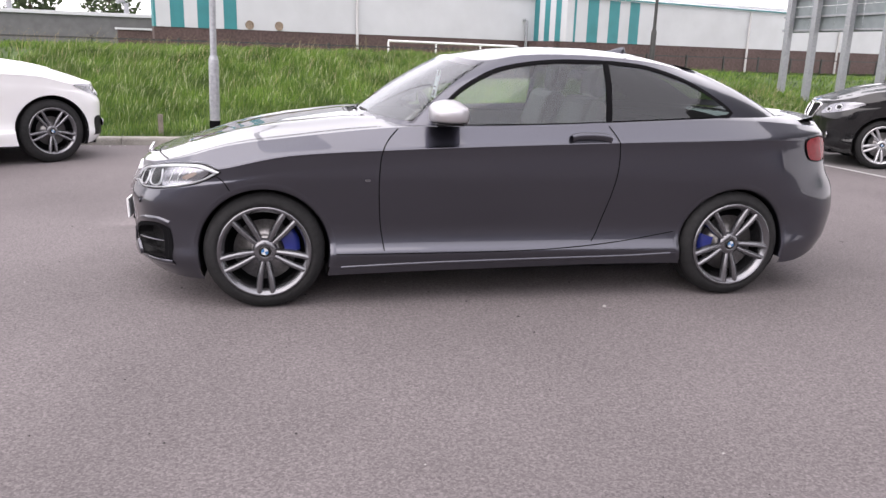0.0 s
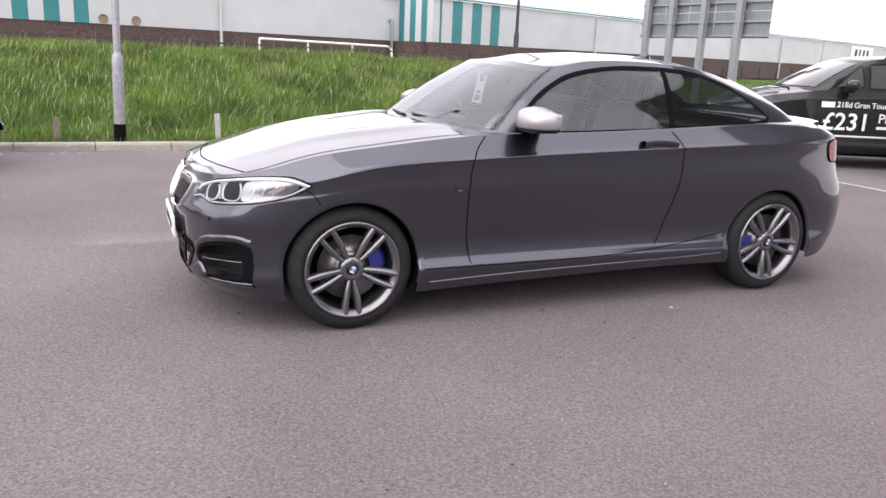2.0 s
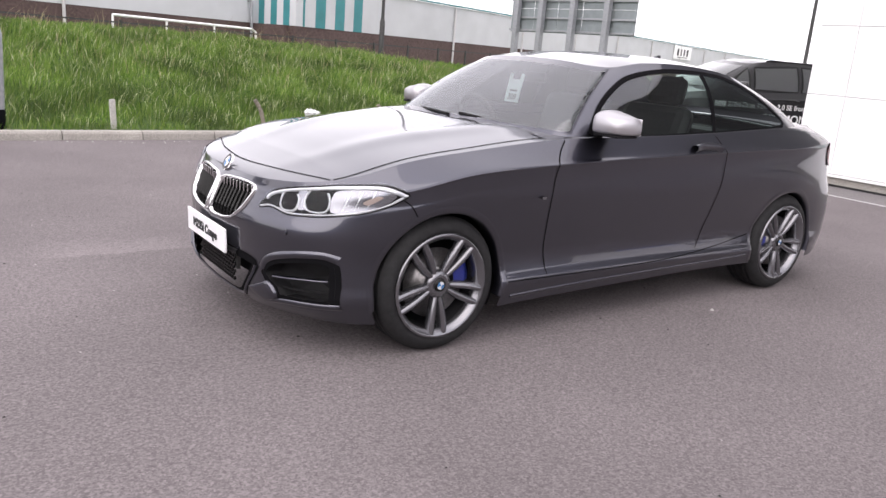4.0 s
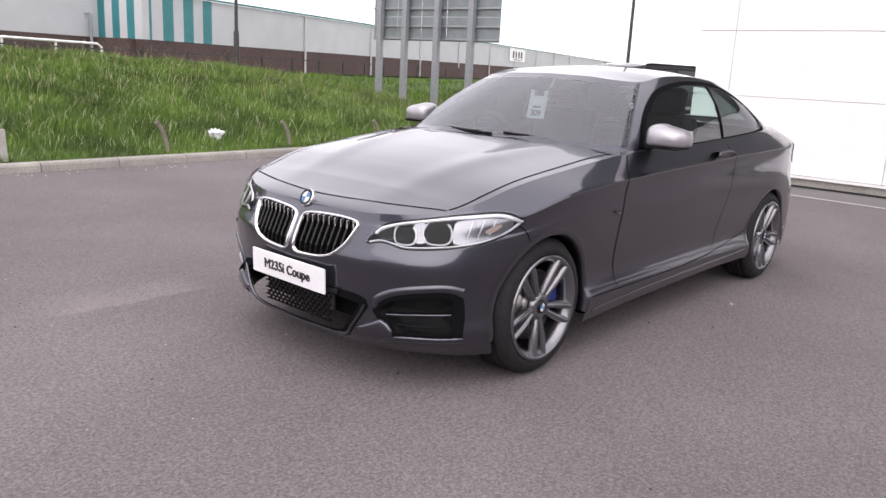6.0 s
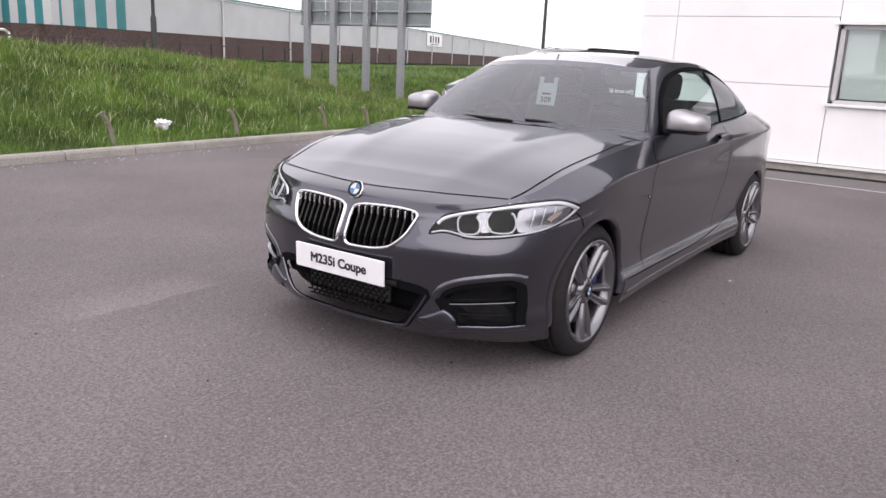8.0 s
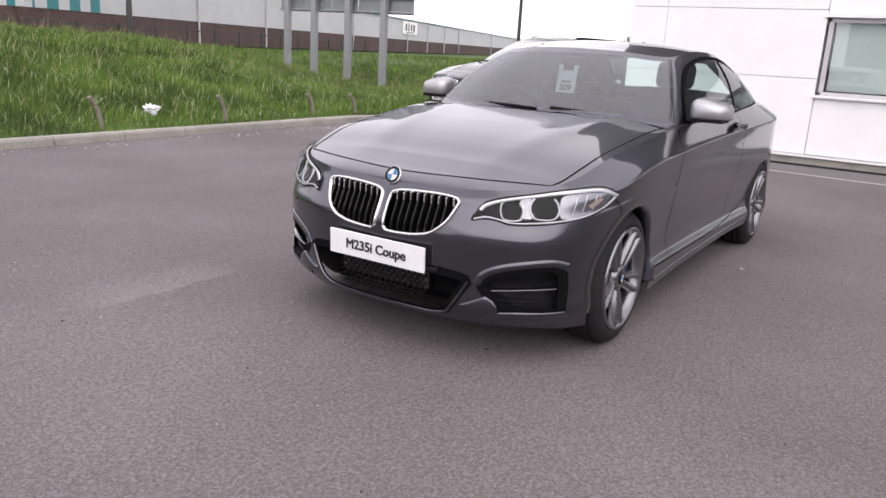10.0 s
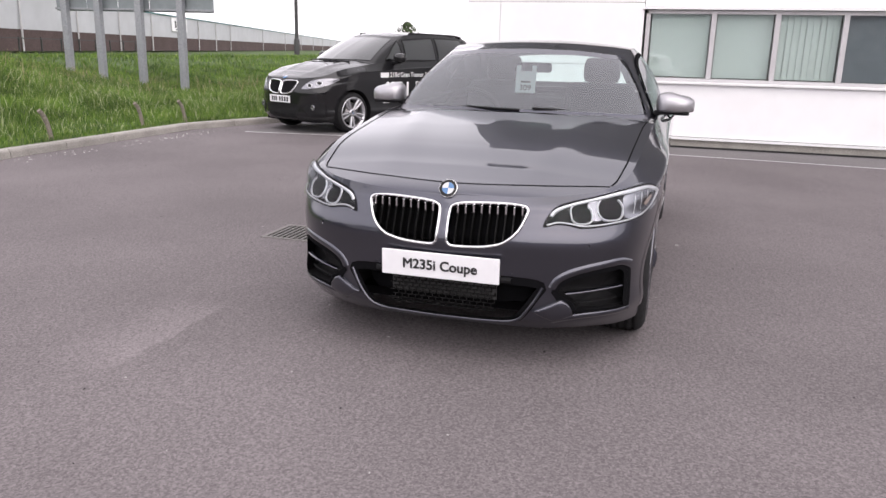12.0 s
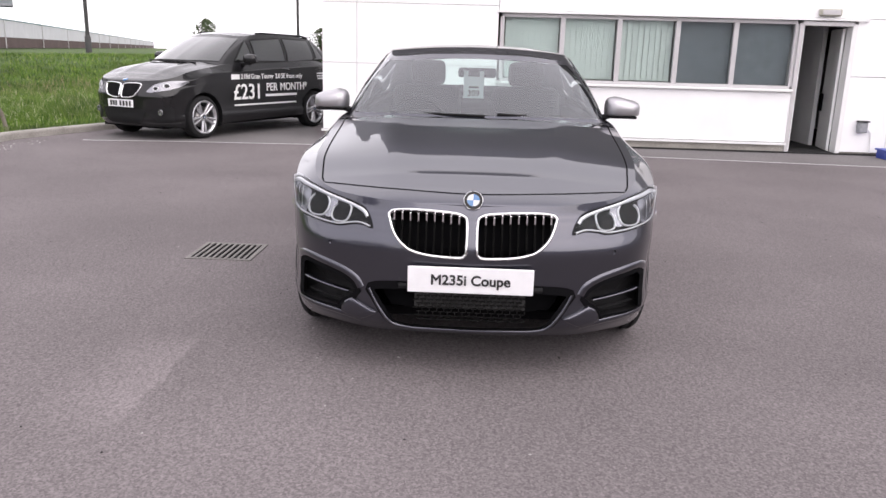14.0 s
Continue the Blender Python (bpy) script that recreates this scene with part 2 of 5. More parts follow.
def tube(points, r, n=10, bm=None, taper=None):
    """A round bar along points."""
    bm = bm or bmesh.new()
    pts = [Vector(p) for p in points]
    rings = []
    for i, p in enumerate(pts):
        d = (pts[min(i + 1, len(pts) - 1)] - pts[max(i - 1, 0)]).normalized()
        u = d.orthogonal().normalized()
        if abs(d.z) < 0.9:
            u = d.cross(Vector((0, 0, 1))).normalized()
        w = d.cross(u)
        rr = r if taper is None else taper[i]
        rings.append([bm.verts.new(p + rr * (math.cos(a) * u + math.sin(a) * w)) for a in (2 * math.pi * k / n for k in range(n))])
    for a, b in zip(rings, rings[1:]):
        for i in range(n):
            bm.faces.new((a[i], a[(i + 1) % n], b[(i + 1) % n], b[i]))
    bm.faces.new(rings[0][::-1])
    bm.faces.new(rings[-1])
    return bm


def letters(text, size, mat, parent, matrix, name="lettering", extrude=0.001, align="CENTER", weight=0.014):
    cu = bpy.data.curves.new("text", "FONT")
    cu.bevel_depth = size * weight
    cu.body, cu.size, cu.extrude, cu.align_x, cu.align_y = text, size, extrude, align, "CENTER"
    tmp = bpy.data.objects.new("text", cu)
    scene.collection.objects.link(tmp)
    dg = bpy.context.evaluated_depsgraph_get()
    mesh = bpy.data.meshes.new_from_object(tmp.evaluated_get(dg))
    bpy.data.objects.remove(tmp)
    mesh.materials.clear()
    mesh.materials.append(mat)
    ob = new(name, mesh)
    ob.parent, ob.matrix_basis = parent, matrix
    return ob


def catmull(knots, per):
    """A smooth curve through knots (rows), per points between each two."""
    k = np.asarray(knots, float)
    k = np.vstack([2 * k[0] - k[1], k, 2 * k[-1] - k[-2]])
    out = []
    for i in range(1, len(k) - 2):
        p0, p1, p2, p3 = k[i - 1], k[i], k[i + 1], k[i + 2]
        for t in np.arange(per) / per:
            out.append(.5 * (2 * p1 + (p2 - p0) * t + (2 * p0 - 5 * p1 + 4 * p2 - p3) * t * t + (3 * p1 - p0 - 3 * p2 + p3) * t ** 3))
    out.append(k[-2])
    return np.array(out)


def grid_surface(rows, per_s, per_v):
    """Rows of knots (v) along stations (s), smoothed both ways: an array [s, v, xyz]."""
    rows = np.asarray(rows, float)
    along = np.stack([catmull(r, per_s) for r in rows])
    return np.stack([catmull(along[:, i], per_v) for i in range(along.shape[1])])


def mirrored(half):
    """Joins a half surface (y >= 0, s from the front centre to the rear centre) with its mirror image into one closed wrap."""
    other = half[1:-1][::-1].copy()
    other[..., 1] *= -1
    return np.concatenate([half, other])


def sheet(bm, grid, closed=False, keep=None):
    """Faces over an array [i, j, xyz]; keep(face centre) says which stay."""
    n, m = grid.shape[:2]
    vs = [[bm.verts.new(grid[i, j]) for j in range(m)] for i in range(n)]
    for i in range(n if closed else n - 1):
        k = (i + 1) % n
        for j in range(m - 1):
            q = (vs[i][j], vs[k][j], vs[k][j + 1], vs[i][j + 1])
            c = (q[0].co + q[1].co + q[2].co + q[3].co) / 4
            if keep is None or keep(c):
                bm.faces.new(q)
    loose = [v for v in bm.verts if not v.link_faces]
    bmesh.ops.delete(bm, geom=loose, context="VERTS")
    return bm


def inside(poly, x, y):
    hit = False
    for (x0, y0), (x1, y1) in zip(poly, poly[1:] + poly[:1]):
        if (y0 > y) != (y1 > y) and x < (x1 - x0) * (y - y0) / (y1 - y0) + x0:
            hit = not hit
    return hit


def rounded(poly, per=6):
    """A closed outline smoothed through its corners."""
    p = list(poly)
    k = np.array([p[-1]] + p + p[:2], float)
    out = []
    for i in range(1, len(k) - 2):
        for t in np.arange(per) / per:
            a, b, c, d = k[i - 1], k[i], k[i + 1], k[i + 2]
            out.append(tuple(.5 * (2 * b + (c - a) * t + (2 * a - 5 * b + 4 * c - d) * t * t + (3 * b - a - 3 * c + d) * t ** 3)))
    return out


def dense(poly, step, closed=True):
    out = []
    q = poly[1:] + poly[:1] if closed else poly[1:]
    for a, b in zip(poly, q):
        n = max(1, int(math.dist(a, b) / step))
        out += [(a[0] + (b[0] - a[0]) * i / n, a[1] + (b[1] - a[1]) * i / n) for i in range(n)]
    return out if closed else out + [poly[-1]]


class Skin:
    """A surface that flat outlines are thrown on, along a direction."""

    def __init__(self, grids):
        verts, faces = [], []
        for g, closed in grids:
            n, m = g.shape[:2]
            base = len(verts)
            verts += [tuple(p) for p in g.reshape(-1, 3)]
            for i in range(n if closed else n - 1):
                k = (i + 1) % n
                faces += [(base + i * m + j, base + k * m + j, base + k * m + j + 1, base + i * m + j + 1) for j in range(m - 1)]
        self.tree = BVHTree.FromPolygons(verts, faces)

    def throw(self, p, way, lift):
        hit = self.tree.ray_cast(Vector(p) - Vector(way) * 3, Vector(way))
        if hit[0] is None:
            near = self.tree.find_nearest(Vector(p))
            return near[0] - Vector(way) * lift
        n = hit[1] if hit[1].dot(Vector(way)) < 0 else -hit[1]
        return hit[0] + n * lift


def toward(bm, way):
    """Turns an open sheet's faces against the direction it was thrown along."""
    bmesh.ops.recalc_face_normals(bm, faces=bm.faces)
    bm.normal_update()
    if sum(f.normal.dot(Vector(way)) * f.calc_area() for f in bm.faces) > 0:
        bmesh.ops.reverse_faces(bm, faces=bm.faces[:])


def away(bm, centre):
    """Turns every face away from a point inside."""
    bm.normal_update()
    bmesh.ops.reverse_faces(bm, faces=[f for f in bm.faces if f.normal.dot(f.calc_center_median() - Vector(centre)) < 0])


def patch(skin, poly, place, way, lift, rings=6, bm=None, inner=None):
    """A sheet over a star-shaped outline; place(u, v) gives its start. inner: only a rim down to that fraction."""
    bm = bm or bmesh.new()
    cu, cv = np.mean([p[0] for p in poly]), np.mean([p[1] for p in poly])
    fr = np.linspace(1, inner if inner else 0.02, (2 if inner else rings + 1))
    vs = [[bm.verts.new(skin.throw(place(cu + (u - cu) * f, cv + (v - cv) * f), way, lift)) for u, v in poly] for f in fr]
    n = len(poly)
    for a, b in zip(vs, vs[1:]):
        for i in range(n):
            bm.faces.new((a[i], a[(i + 1) % n], b[(i + 1) % n], b[i]))
    if not inner:
        bm.faces.new(vs[-1])
    toward(bm, way)
    return bm


def strip(skin, line, place, way, width, lift, bm=None, closed=False, height=0.0):
    """A thin band along a line on a skin; with a height it is a raised rounded bead."""
    bm = bm or bmesh.new()
    pts = list(line)
    n = len(pts)
    rows = []
    for i, p in enumerate(pts):
        a = pts[(i - 1) % n] if closed or i else p
        b = pts[(i + 1) % n] if closed or i < n - 1 else p
        d = Vector((b[0] - a[0], b[1] - a[1]))
        d = d.normalized() if d.length else Vector((1, 0))
        s = Vector((-d.y, d.x)) * width / 2
        prof = [(-1, 0), (1, 0)] if not height else [(-1, -.004), (-.7, height * .7), (0, height), (.7, height * .7), (1, -.004)]
        rows.append([bm.verts.new(skin.throw(place(p[0] + s.x * k, p[1] + s.y * k), way, lift + h)) for k, h in prof])
    for i in range(n if closed else n - 1):
        a, b = rows[i], rows[(i + 1) % n]
        for j in range(len(a) - 1):
            bm.faces.new((a[j], b[j], b[j + 1], a[j + 1]))
    toward(bm, way)
    return bm


def rim_band(skin, poly, place, way, width, lift, height=0.0):
    return strip(skin, poly, place, way, width, lift, closed=True, height=height)


def well(skin, poly, place, way, depth):
    """A sunk opening: walls going in from an outline on a skin, and a floor."""
    bm = bmesh.new()
    way = Vector(way)
    rim = [skin.throw(place(u, v), way, .003) for u, v in poly]
    mid = sum(rim, Vector()) / len(rim)
    rings = [[bm.verts.new(p) for p in rim], [bm.verts.new(p.lerp(mid, .06) + way * depth) for p in rim]]
    n = len(rim)
    for i in range(n):
        bm.faces.new((rings[0][i], rings[0][(i + 1) % n], rings[1][(i + 1) % n], rings[1][i]))
    hub = bm.verts.new(mid + way * depth)
    for i in range(n):
        bm.faces.new((rings[1][i], rings[1][(i + 1) % n], hub))
    bmesh.ops.recalc_face_normals(bm, faces=bm.faces)
    return bm


def pad(skin, poly, place, way, lift):
    """A raised plate with sloping edges on a skin."""
    bm = bmesh.new()
    cu, cv = np.mean([p[0] for p in poly]), np.mean([p[1] for p in poly])
    vs = [[bm.verts.new(skin.throw(place(cu + (u - cu) * f, cv + (v - cv) * f), way, h)) for u, v in poly] for f, h in ((1, -.006), (.96, lift * .8), (.85, lift), (.4, lift), (.05, lift))]
    n = len(poly)
    for a, b in zip(vs, vs[1:]):
        for i in range(n):
            bm.faces.new((a[i], a[(i + 1) % n], b[(i + 1) % n], b[i]))
    bm.faces.new(vs[-1])
    toward(bm, way)
    return bm


# ---- ground ----
def kerb_y(x):
    """Where the front of the kerb runs."""
    return 6.36 + 0.035 * x if x < 7.1 else 6.61 - 0.36 * (min(x, 15) - 7.1)


def bank_toe(x):
    """Where the slope begins: past the bend of the kerb it stays back from it."""
    return kerb_y(x) if x < 7.1 else 6.61 + 0.66 * (min(x, 14) - 7.1)


def bank_z(x, y):
    d = max(0.0, y - bank_toe(x) - 0.14)
    s = min(1.0, d / 7.0)
    top = 1.08 - 0.03 * min(max(x - 4, 0), 12)
    z = 0.10 + top * (0.35 * s + 0.65 * s * s * (3 - 2 * s))
    return z + 0.05 * noise.noise(Vector((x * 0.6, y * 0.6, 0)))


bm = bmesh.new()
for v in [(-900, -900, 0), (900, -900, 0), (900, 900, 0), (-900, 900, 0)]:
    bm.verts.new(v)
bm.faces.new(bm.verts)
tagged(link("ground", bm, ASPHALT), "grey-brown weathered asphalt of a car park", "ground", kind="structure")

xs = np.concatenate([np.linspace(-300, -16, 10), np.arange(-15, 24, 0.4), np.linspace(24, 300, 16)])
ds = np.concatenate([np.arange(0.13, 14.5, 0.3), [15, 17, 20, 40, 120, 400]])
bank = np.array([[(x, kerb_y(x) + d, bank_z(x, kerb_y(x) + d) if d > 0.15 else 0.08) for d in ds] for x in xs])
tagged(link("grass_bank", sheet(bmesh.new(), bank), SOIL, smooth=True), "sloping bank of soil under long grass", "bank", kind="structure")


def grass_material():
    m = material("long_grass", (0.1, 0.17, 0.03), 0.7)
    n, l = m.node_tree.nodes, m.node_tree.links
    b = n["Principled BSDF"]
    geo = n.new("ShaderNodeNewGeometry")
    ramp = n.new("ShaderNodeValToRGB")
    e = ramp.color_ramp.elements
    e[0].position, e[0].color = 0.0, (0.022, 0.062, 0.004, 1)
    e[1].position, e[1].color = 1.0, (0.24, 0.27, 0.10, 1)
    for pos, col in ((0.4, (0.074, 0.15, 0.012, 1)), (0.85, (0.14, 0.225, 0.03, 1))):
        k = e.new(pos)
        k.color = col
    l.new(geo.outputs["Random Per Island"], ramp.inputs["Fac"])
    patchy = n.new("ShaderNodeTexNoise")
    patchy.inputs["Scale"].default_value, patchy.inputs["Detail"].default_value = 1.1, 5.0
    coord = n.new("ShaderNodeTexCoord")
    l.new(coord.outputs["Object"], patchy.inputs["Vector"])
    rng = n.new("ShaderNodeMapRange")
    rng.inputs["From Min"].default_value, rng.inputs["From Max"].default_value = 0.35, 0.65
    rng.inputs["To Min"].default_value, rng.inputs["To Max"].default_value = 0.58, 1.42
    l.new(patchy.outputs["Fac"], rng.inputs["Value"])
    mx = n.new("ShaderNodeMix")
    mx.data_type, mx.blend_type = "RGBA", "MULTIPLY"
    mx.inputs["Factor"].default_value = 1
    l.new(ramp.outputs["Color"], mx.inputs["A"])
    l.new(rng.outputs["Result"], mx.inputs["B"])
    l.new(mx.outputs["Result"], b.inputs["Base Color"])
    tr = n.new("ShaderNodeBsdfTranslucent")
    l.new(mx.outputs["Result"], tr.inputs["Color"])
    mix = n.new("ShaderNodeMixShader")
    mix.inputs["Fac"].default_value = 0.35
    l.new(b.outputs["BSDF"], mix.inputs[1])
    l.new(tr.outputs["BSDF"], mix.inputs[2])
    l.new(mix.outputs["Shader"], n["Material Output"].inputs["Surface"])
    return m


def blades(name, count, spread, height, width, mat, label, seed):
    """One tuft-like sheet of many bent blades. spread(rng, n) gives their roots."""
    rng = np.random.default_rng(seed)
    root = spread(rng, count)
    n = len(root)
    h = height[0] + (height[1] - height[0]) * rng.random(n) ** 1.5
    clump = np.array([noise.noise(Vector((p[0] * 1.3, p[1] * 1.3, 3))) for p in root])
    h *= 1 + 0.55 * clump
    near = root[:, 1] - np.array([kerb_y(v) for v in root[:, 0]])
    h *= np.clip(0.4 + 0.45 * near, 0.4, 1)
    a = rng.random(n) * 2 * np.pi
    side = np.stack([np.cos(a), np.sin(a), 0 * a], 1) * (width[0] + (width[1] - width[0]) * rng.random(n))[:, None]
    la = rng.normal(0.6, 1.2, n)
    lean = np.stack([np.cos(la), np.sin(la), 0 * la], 1) * (h * (0.15 + 0.8 * rng.random(n)))[:, None]
    up = np.array([0, 0, 1.0])
    mid = root + lean * 0.3 + up * (h * 0.6)[:, None]
    tip = root + lean + up * (h * (1 - 0.15 * rng.random(n)))[:, None]
    verts = np.stack([root - side / 2, root + side / 2, mid + side * 0.4, mid - side * 0.4, tip], 1).reshape(-1, 3)
    i = np.arange(n) * 5
    quads = np.stack([i, i + 1, i + 2, i + 3], 1)
    tris = np.stack([i + 3, i + 2, i + 4], 1)
    mesh = bpy.data.meshes.new(name)
    mesh.vertices.add(n * 5)
    mesh.vertices.foreach_set("co", verts.ravel())
    loops = np.concatenate([np.concatenate([quads, tris], 1).ravel()])
    mesh.loops.add(len(loops))
    mesh.loops.foreach_set("vertex_index", loops)
    mesh.polygons.add(n * 2)
    starts = np.stack([np.arange(n) * 7, np.arange(n) * 7 + 4], 1).ravel()
    mesh.polygons.foreach_set("loop_start", starts)
    mesh.update(calc_edges=True)
    mesh.materials.append(mat)
    return tagged(new(name, mesh), label, "grass", kind="stuff")


def bank_roots(x0, x1, d0, d1, power=1.0):
    def spread(rng, n):
        x = x0 + (x1 - x0) * rng.random(n)
        d = d0 + (d1 - d0) * rng.random(n) ** power
        y = np.array([kerb_y(v) for v in x]) + d
        return np.stack([x, y, np.array([bank_z(p, q) for p, q in zip(x, y)]) - 0.02], 1)
    return spread


GRASS = grass_material()
blades("long_grass", 270000, bank_roots(-5, 16, 0.17, 8.6), (0.09, 0.25), (0.004, 0.009), GRASS, "long unmown green grass on the bank", 1)
blades("far_grass", 50000, bank_roots(-24, 55, 5.0, 17), (0.1, 0.24), (0.012, 0.03), GRASS, "long green grass along the bank top", 2)
blades("verge_grass", 60000, bank_roots(12, 42, 0.3, 12), (0.09, 0.22), (0.008, 0.02), GRASS, "long green grass beyond the parked car", 8)
STRAW = material("dry_seed_stalks", (0.30, 0.25, 0.14), 0.8)
blades("seed_stalks", 2600, bank_roots(-12, 30, 2.5, 8.5, 0.6), (0.3, 0.55), (0.004, 0.008), STRAW, "dry tall seed stalks in the grass", 3)
WEEDY = material("white_weed_heads", (0.36, 0.40, 0.22), 0.8)
blades("weed_flowers", 6000, bank_roots(-5, 16, 0.3, 7), (0.16, 0.28), (0.007, 0.014), WEEDY, "pale weed flowers among the grass", 4)

# kerb stones
kerb = thing("kerb", (0, 0, 0), "weathered grey concrete kerb along the grass", "kerb", kind="structure")
kx = [-15 + 0.915 * i for i in range(35)]
for i, x in enumerate(kx):
    if x > 14:
        break
    x1 = x + 0.905
    bm = bmesh.new()
    y0, y1 = kerb_y(x), kerb_y(x1)
    prof = [(0.0, -0.02), (0.012, 0.075), (0.03, 0.1), (0.135, 0.105), (0.14, -0.02)]
    a = [bm.verts.new((x, y0 + d, z)) for d, z in prof]
    b = [bm.verts.new((x1, y1 + d, z)) for d, z in prof]
    for j in range(len(prof) - 1):
        bm.faces.new((a[j], a[j + 1], b[j + 1], b[j]))
    bm.faces.new(a[::-1])
    bm.faces.new(b)
    bmesh.ops.recalc_face_normals(bm, faces=bm.faces)
    part("kerb_stone", bm, CONCRETE, kerb)

# painted bay line and the lighter apron by the wall
def ground_strip(name, pts, width, z, mat, label):
    bm = bmesh.new()
    rows = []
    for i, p in enumerate(pts):
        a, b = Vector(pts[max(i - 1, 0)]), Vector(pts[min(i + 1, len(pts) - 1)])
        d = (b - a).normalized()
        s = Vector((-d.y, d.x)) * width / 2
        rows.append((bm.verts.new((p[0] + s.x, p[1] + s.y, z)), bm.verts.new((p[0] - s.x, p[1] - s.y, z))))
    for a, b in zip(rows, rows[1:]):
        bm.faces.new((a[0], a[1], b[1], b[0]))
    bmesh.ops.recalc_face_normals(bm, faces=bm.faces)
    return tagged(link(name, bm, mat), label, "marking", kind="structure")


ground_strip("bay_line", [(7.15, 5.7), (7.35, 4.3), (7.5, 2.4), (7.42, 0.0), (7.3, -2.2), (6.98, -5.7), (6.6, -10)], 0.075, 0.004, ROAD_PAINT, "thin worn white painted line")

APRON = material("grey_apron_asphalt", (0.158, 0.149, 0.150), 0.9, noise_scale=50, noise_amount=0.25, bump=0.3, bump_scale=200, coarse=0.15, coarse_scale=0.7, spec=0.2)
bm = bmesh.new()
inner = [(7.2, 5.7), (7.38, 4.3), (7.53, 2.4), (7.45, 0.0), (7.33, -2.2), (7.01, -5.7), (6.63, -10)]
rows = [(bm.verts.new((p, q, .003)), bm.verts.new((14.0 if q > 2.4 else 8.4, q, .003))) for p, q in inner]
for a, b in zip(rows, rows[1:]):
    bm.faces.new((a[0], b[0], b[1], a[1]))
bmesh.ops.recalc_face_normals(bm, faces=bm.faces)
tagged(link("apron", bm, APRON), "greyer asphalt strip along the white building", "pavement", kind="structure")

# drain
drain = thing("drain_grate", (1.19, 1.66, 0), "rusty dark iron drain grate set in asphalt", "drain")
bm = bmesh.new()
for a in ((-.22, .22, -.22, -.19), (-.22, .22, .19, .22), (-.22, -.19, -.19, .19), (.19, .22, -.19, .19)):
    box(bm, *a, -.03, .006)
part("frame", bm, IRON, drain)
part("pit", boxed(-.19, .19, -.19, .19, -.04, .0015), SHUT, drain, "black drain pit")
for i in range(9):
    part("bar", boxed(-.19, .19, -.175 + i * .041, -.157 + i * .041, -.02, .007), IRON, drain)

# stakes, litter, lamp posts
def stake(x, tilt, h, y=0.0, mat=WOOD, look_of="short weathered wooden stake leaning in grass"):
    st = thing("marker_stake", pose(x, kerb_y(x) + 0.32 + y, 0.1, tilt * .3, tilt * .5, 10), look_of, "stake", "stakes behind the kerb")
    if tilt < -5:
        bm = tube([(0, 0, -.05), (.005, 0, h * .3), (0, 0, h * .55), (-.025, 0, h * .78), (-.07, .01, h)], .03, 7)
    else:
        bm = boxed(-.035, .035, -.02, .02, -.05, h, bevel=.008)
    part("post", bm, mat, st)


def lamp_post(x, y, z, lean, mat, scale=1.0, h=8.0):
    lp = thing("street_lamp", pose(x, y, z, 0, lean, 0), "tall grey galvanised steel lamp post", "lamp post")
    part("base", lathe([(-.1, .075), (0, .075), (.22, .075)], 20, "z"), SHUT, lp, "black painted foot", True)
    part("lower_column", lathe([(.22, .07), (1.0, .07), (1.06, .068), (1.12, .05)], 20, "z"), mat, lp, "", True)
    part("pole", lathe([(1.1, .045), (4, .042), (h, .035)], 16, "z"), mat, lp, "", True)
    part("access_door", boxed(-.035, .035, -.073, -.066, .45, .85, bevel=.004), mat, lp)
    part("head", boxed(-.12, .12, -.6, .1, h, h + .12, bevel=.04), mat, lp, "lamp head")


def thin_pole(x, y, z, h, r, lean=0):
    p = thing("far_pole", pose(x, y, z, 0, lean, 0), "thin dark lighting pole in the distance", "pole", "distant poles")
    part("pole", lathe([(0, r), (h, r * .6)], 10, "z"), DARK_STEEL, p, "", True)
    part("foot", lathe([(-.3, r * 1.5), (1.0, r * 1.5), (1.1, r)], 10, "z"), DARK_STEEL, p, "", True)


lamp_post(-0.98, 6.62, 0.1, 1.2, GALV)
for x, tilt, h in ((-1.72, 0, .3), (2.28, -16, .42), (4.3, -18, .4), (6.2, -16, .38), (7.25, -18, .36)):
    stake(x, tilt, h)

PALE_WOOD = material("pale_bleached_wood", (0.42, 0.41, 0.38), 0.85, noise_scale=40, noise_amount=0.2, bump=0.4, bump_scale=60)
stake(0.28, -4, .36, mat=PALE_WOOD, look_of="short pale bleached wooden stake in grass")

litter = thing("litter_bag", (3.02, 6.8, 0.33), "crumpled white plastic litter caught in grass", "litter")
bm = bmesh.new()
bmesh.ops.create_icosphere(bm, subdivisions=3, radius=.11)
for v in bm.verts:
    v.co *= 0.55 + 0.9 * abs(noise.noise(v.co * 14)) + .3 * noise.noise(v.co * 30)
    v.co.z *= .7
part("bag", bm, LITTER, litter)

# road sign seen from behind
POSTS = [(13.22, 14.5), (13.31, 13.55), (13.42, 12.4), (13.6, 11.3)]
sign = thing("road_sign", (0, 0, 0), "large grey road sign seen from behind on four steel posts", "road sign")
for x, y in POSTS:
    z0 = bank_z(x, y) - .3
    bm = boxed(x - .07, x + .07, y - .09, y + .09, z0, 4.6, bevel=.01)
    part("post", bm, GALV, sign)
ang = math.atan2(POSTS[3][1] - POSTS[0][1], POSTS[3][0] - POSTS[0][0])
m = pose(POSTS[0][0] + .11, POSTS[0][1], 0, 0, 0, math.degrees(ang))
for j in range(4):
    for i in range(5):
        part("panel", boxed(-.35 + i * .88, .515 + i * .88, .03, .045, 2.12 + j * .66, 2.775 + j * .66, bevel=.003), SIGN_BACK, sign, "", False, m)
for z in (2.15, 2.5, 2.98, 3.4, 3.85):
    part("rail", boxed(-.35, 4.05, -.035, .028, z, z + .05), GALV, sign, "", False, m)


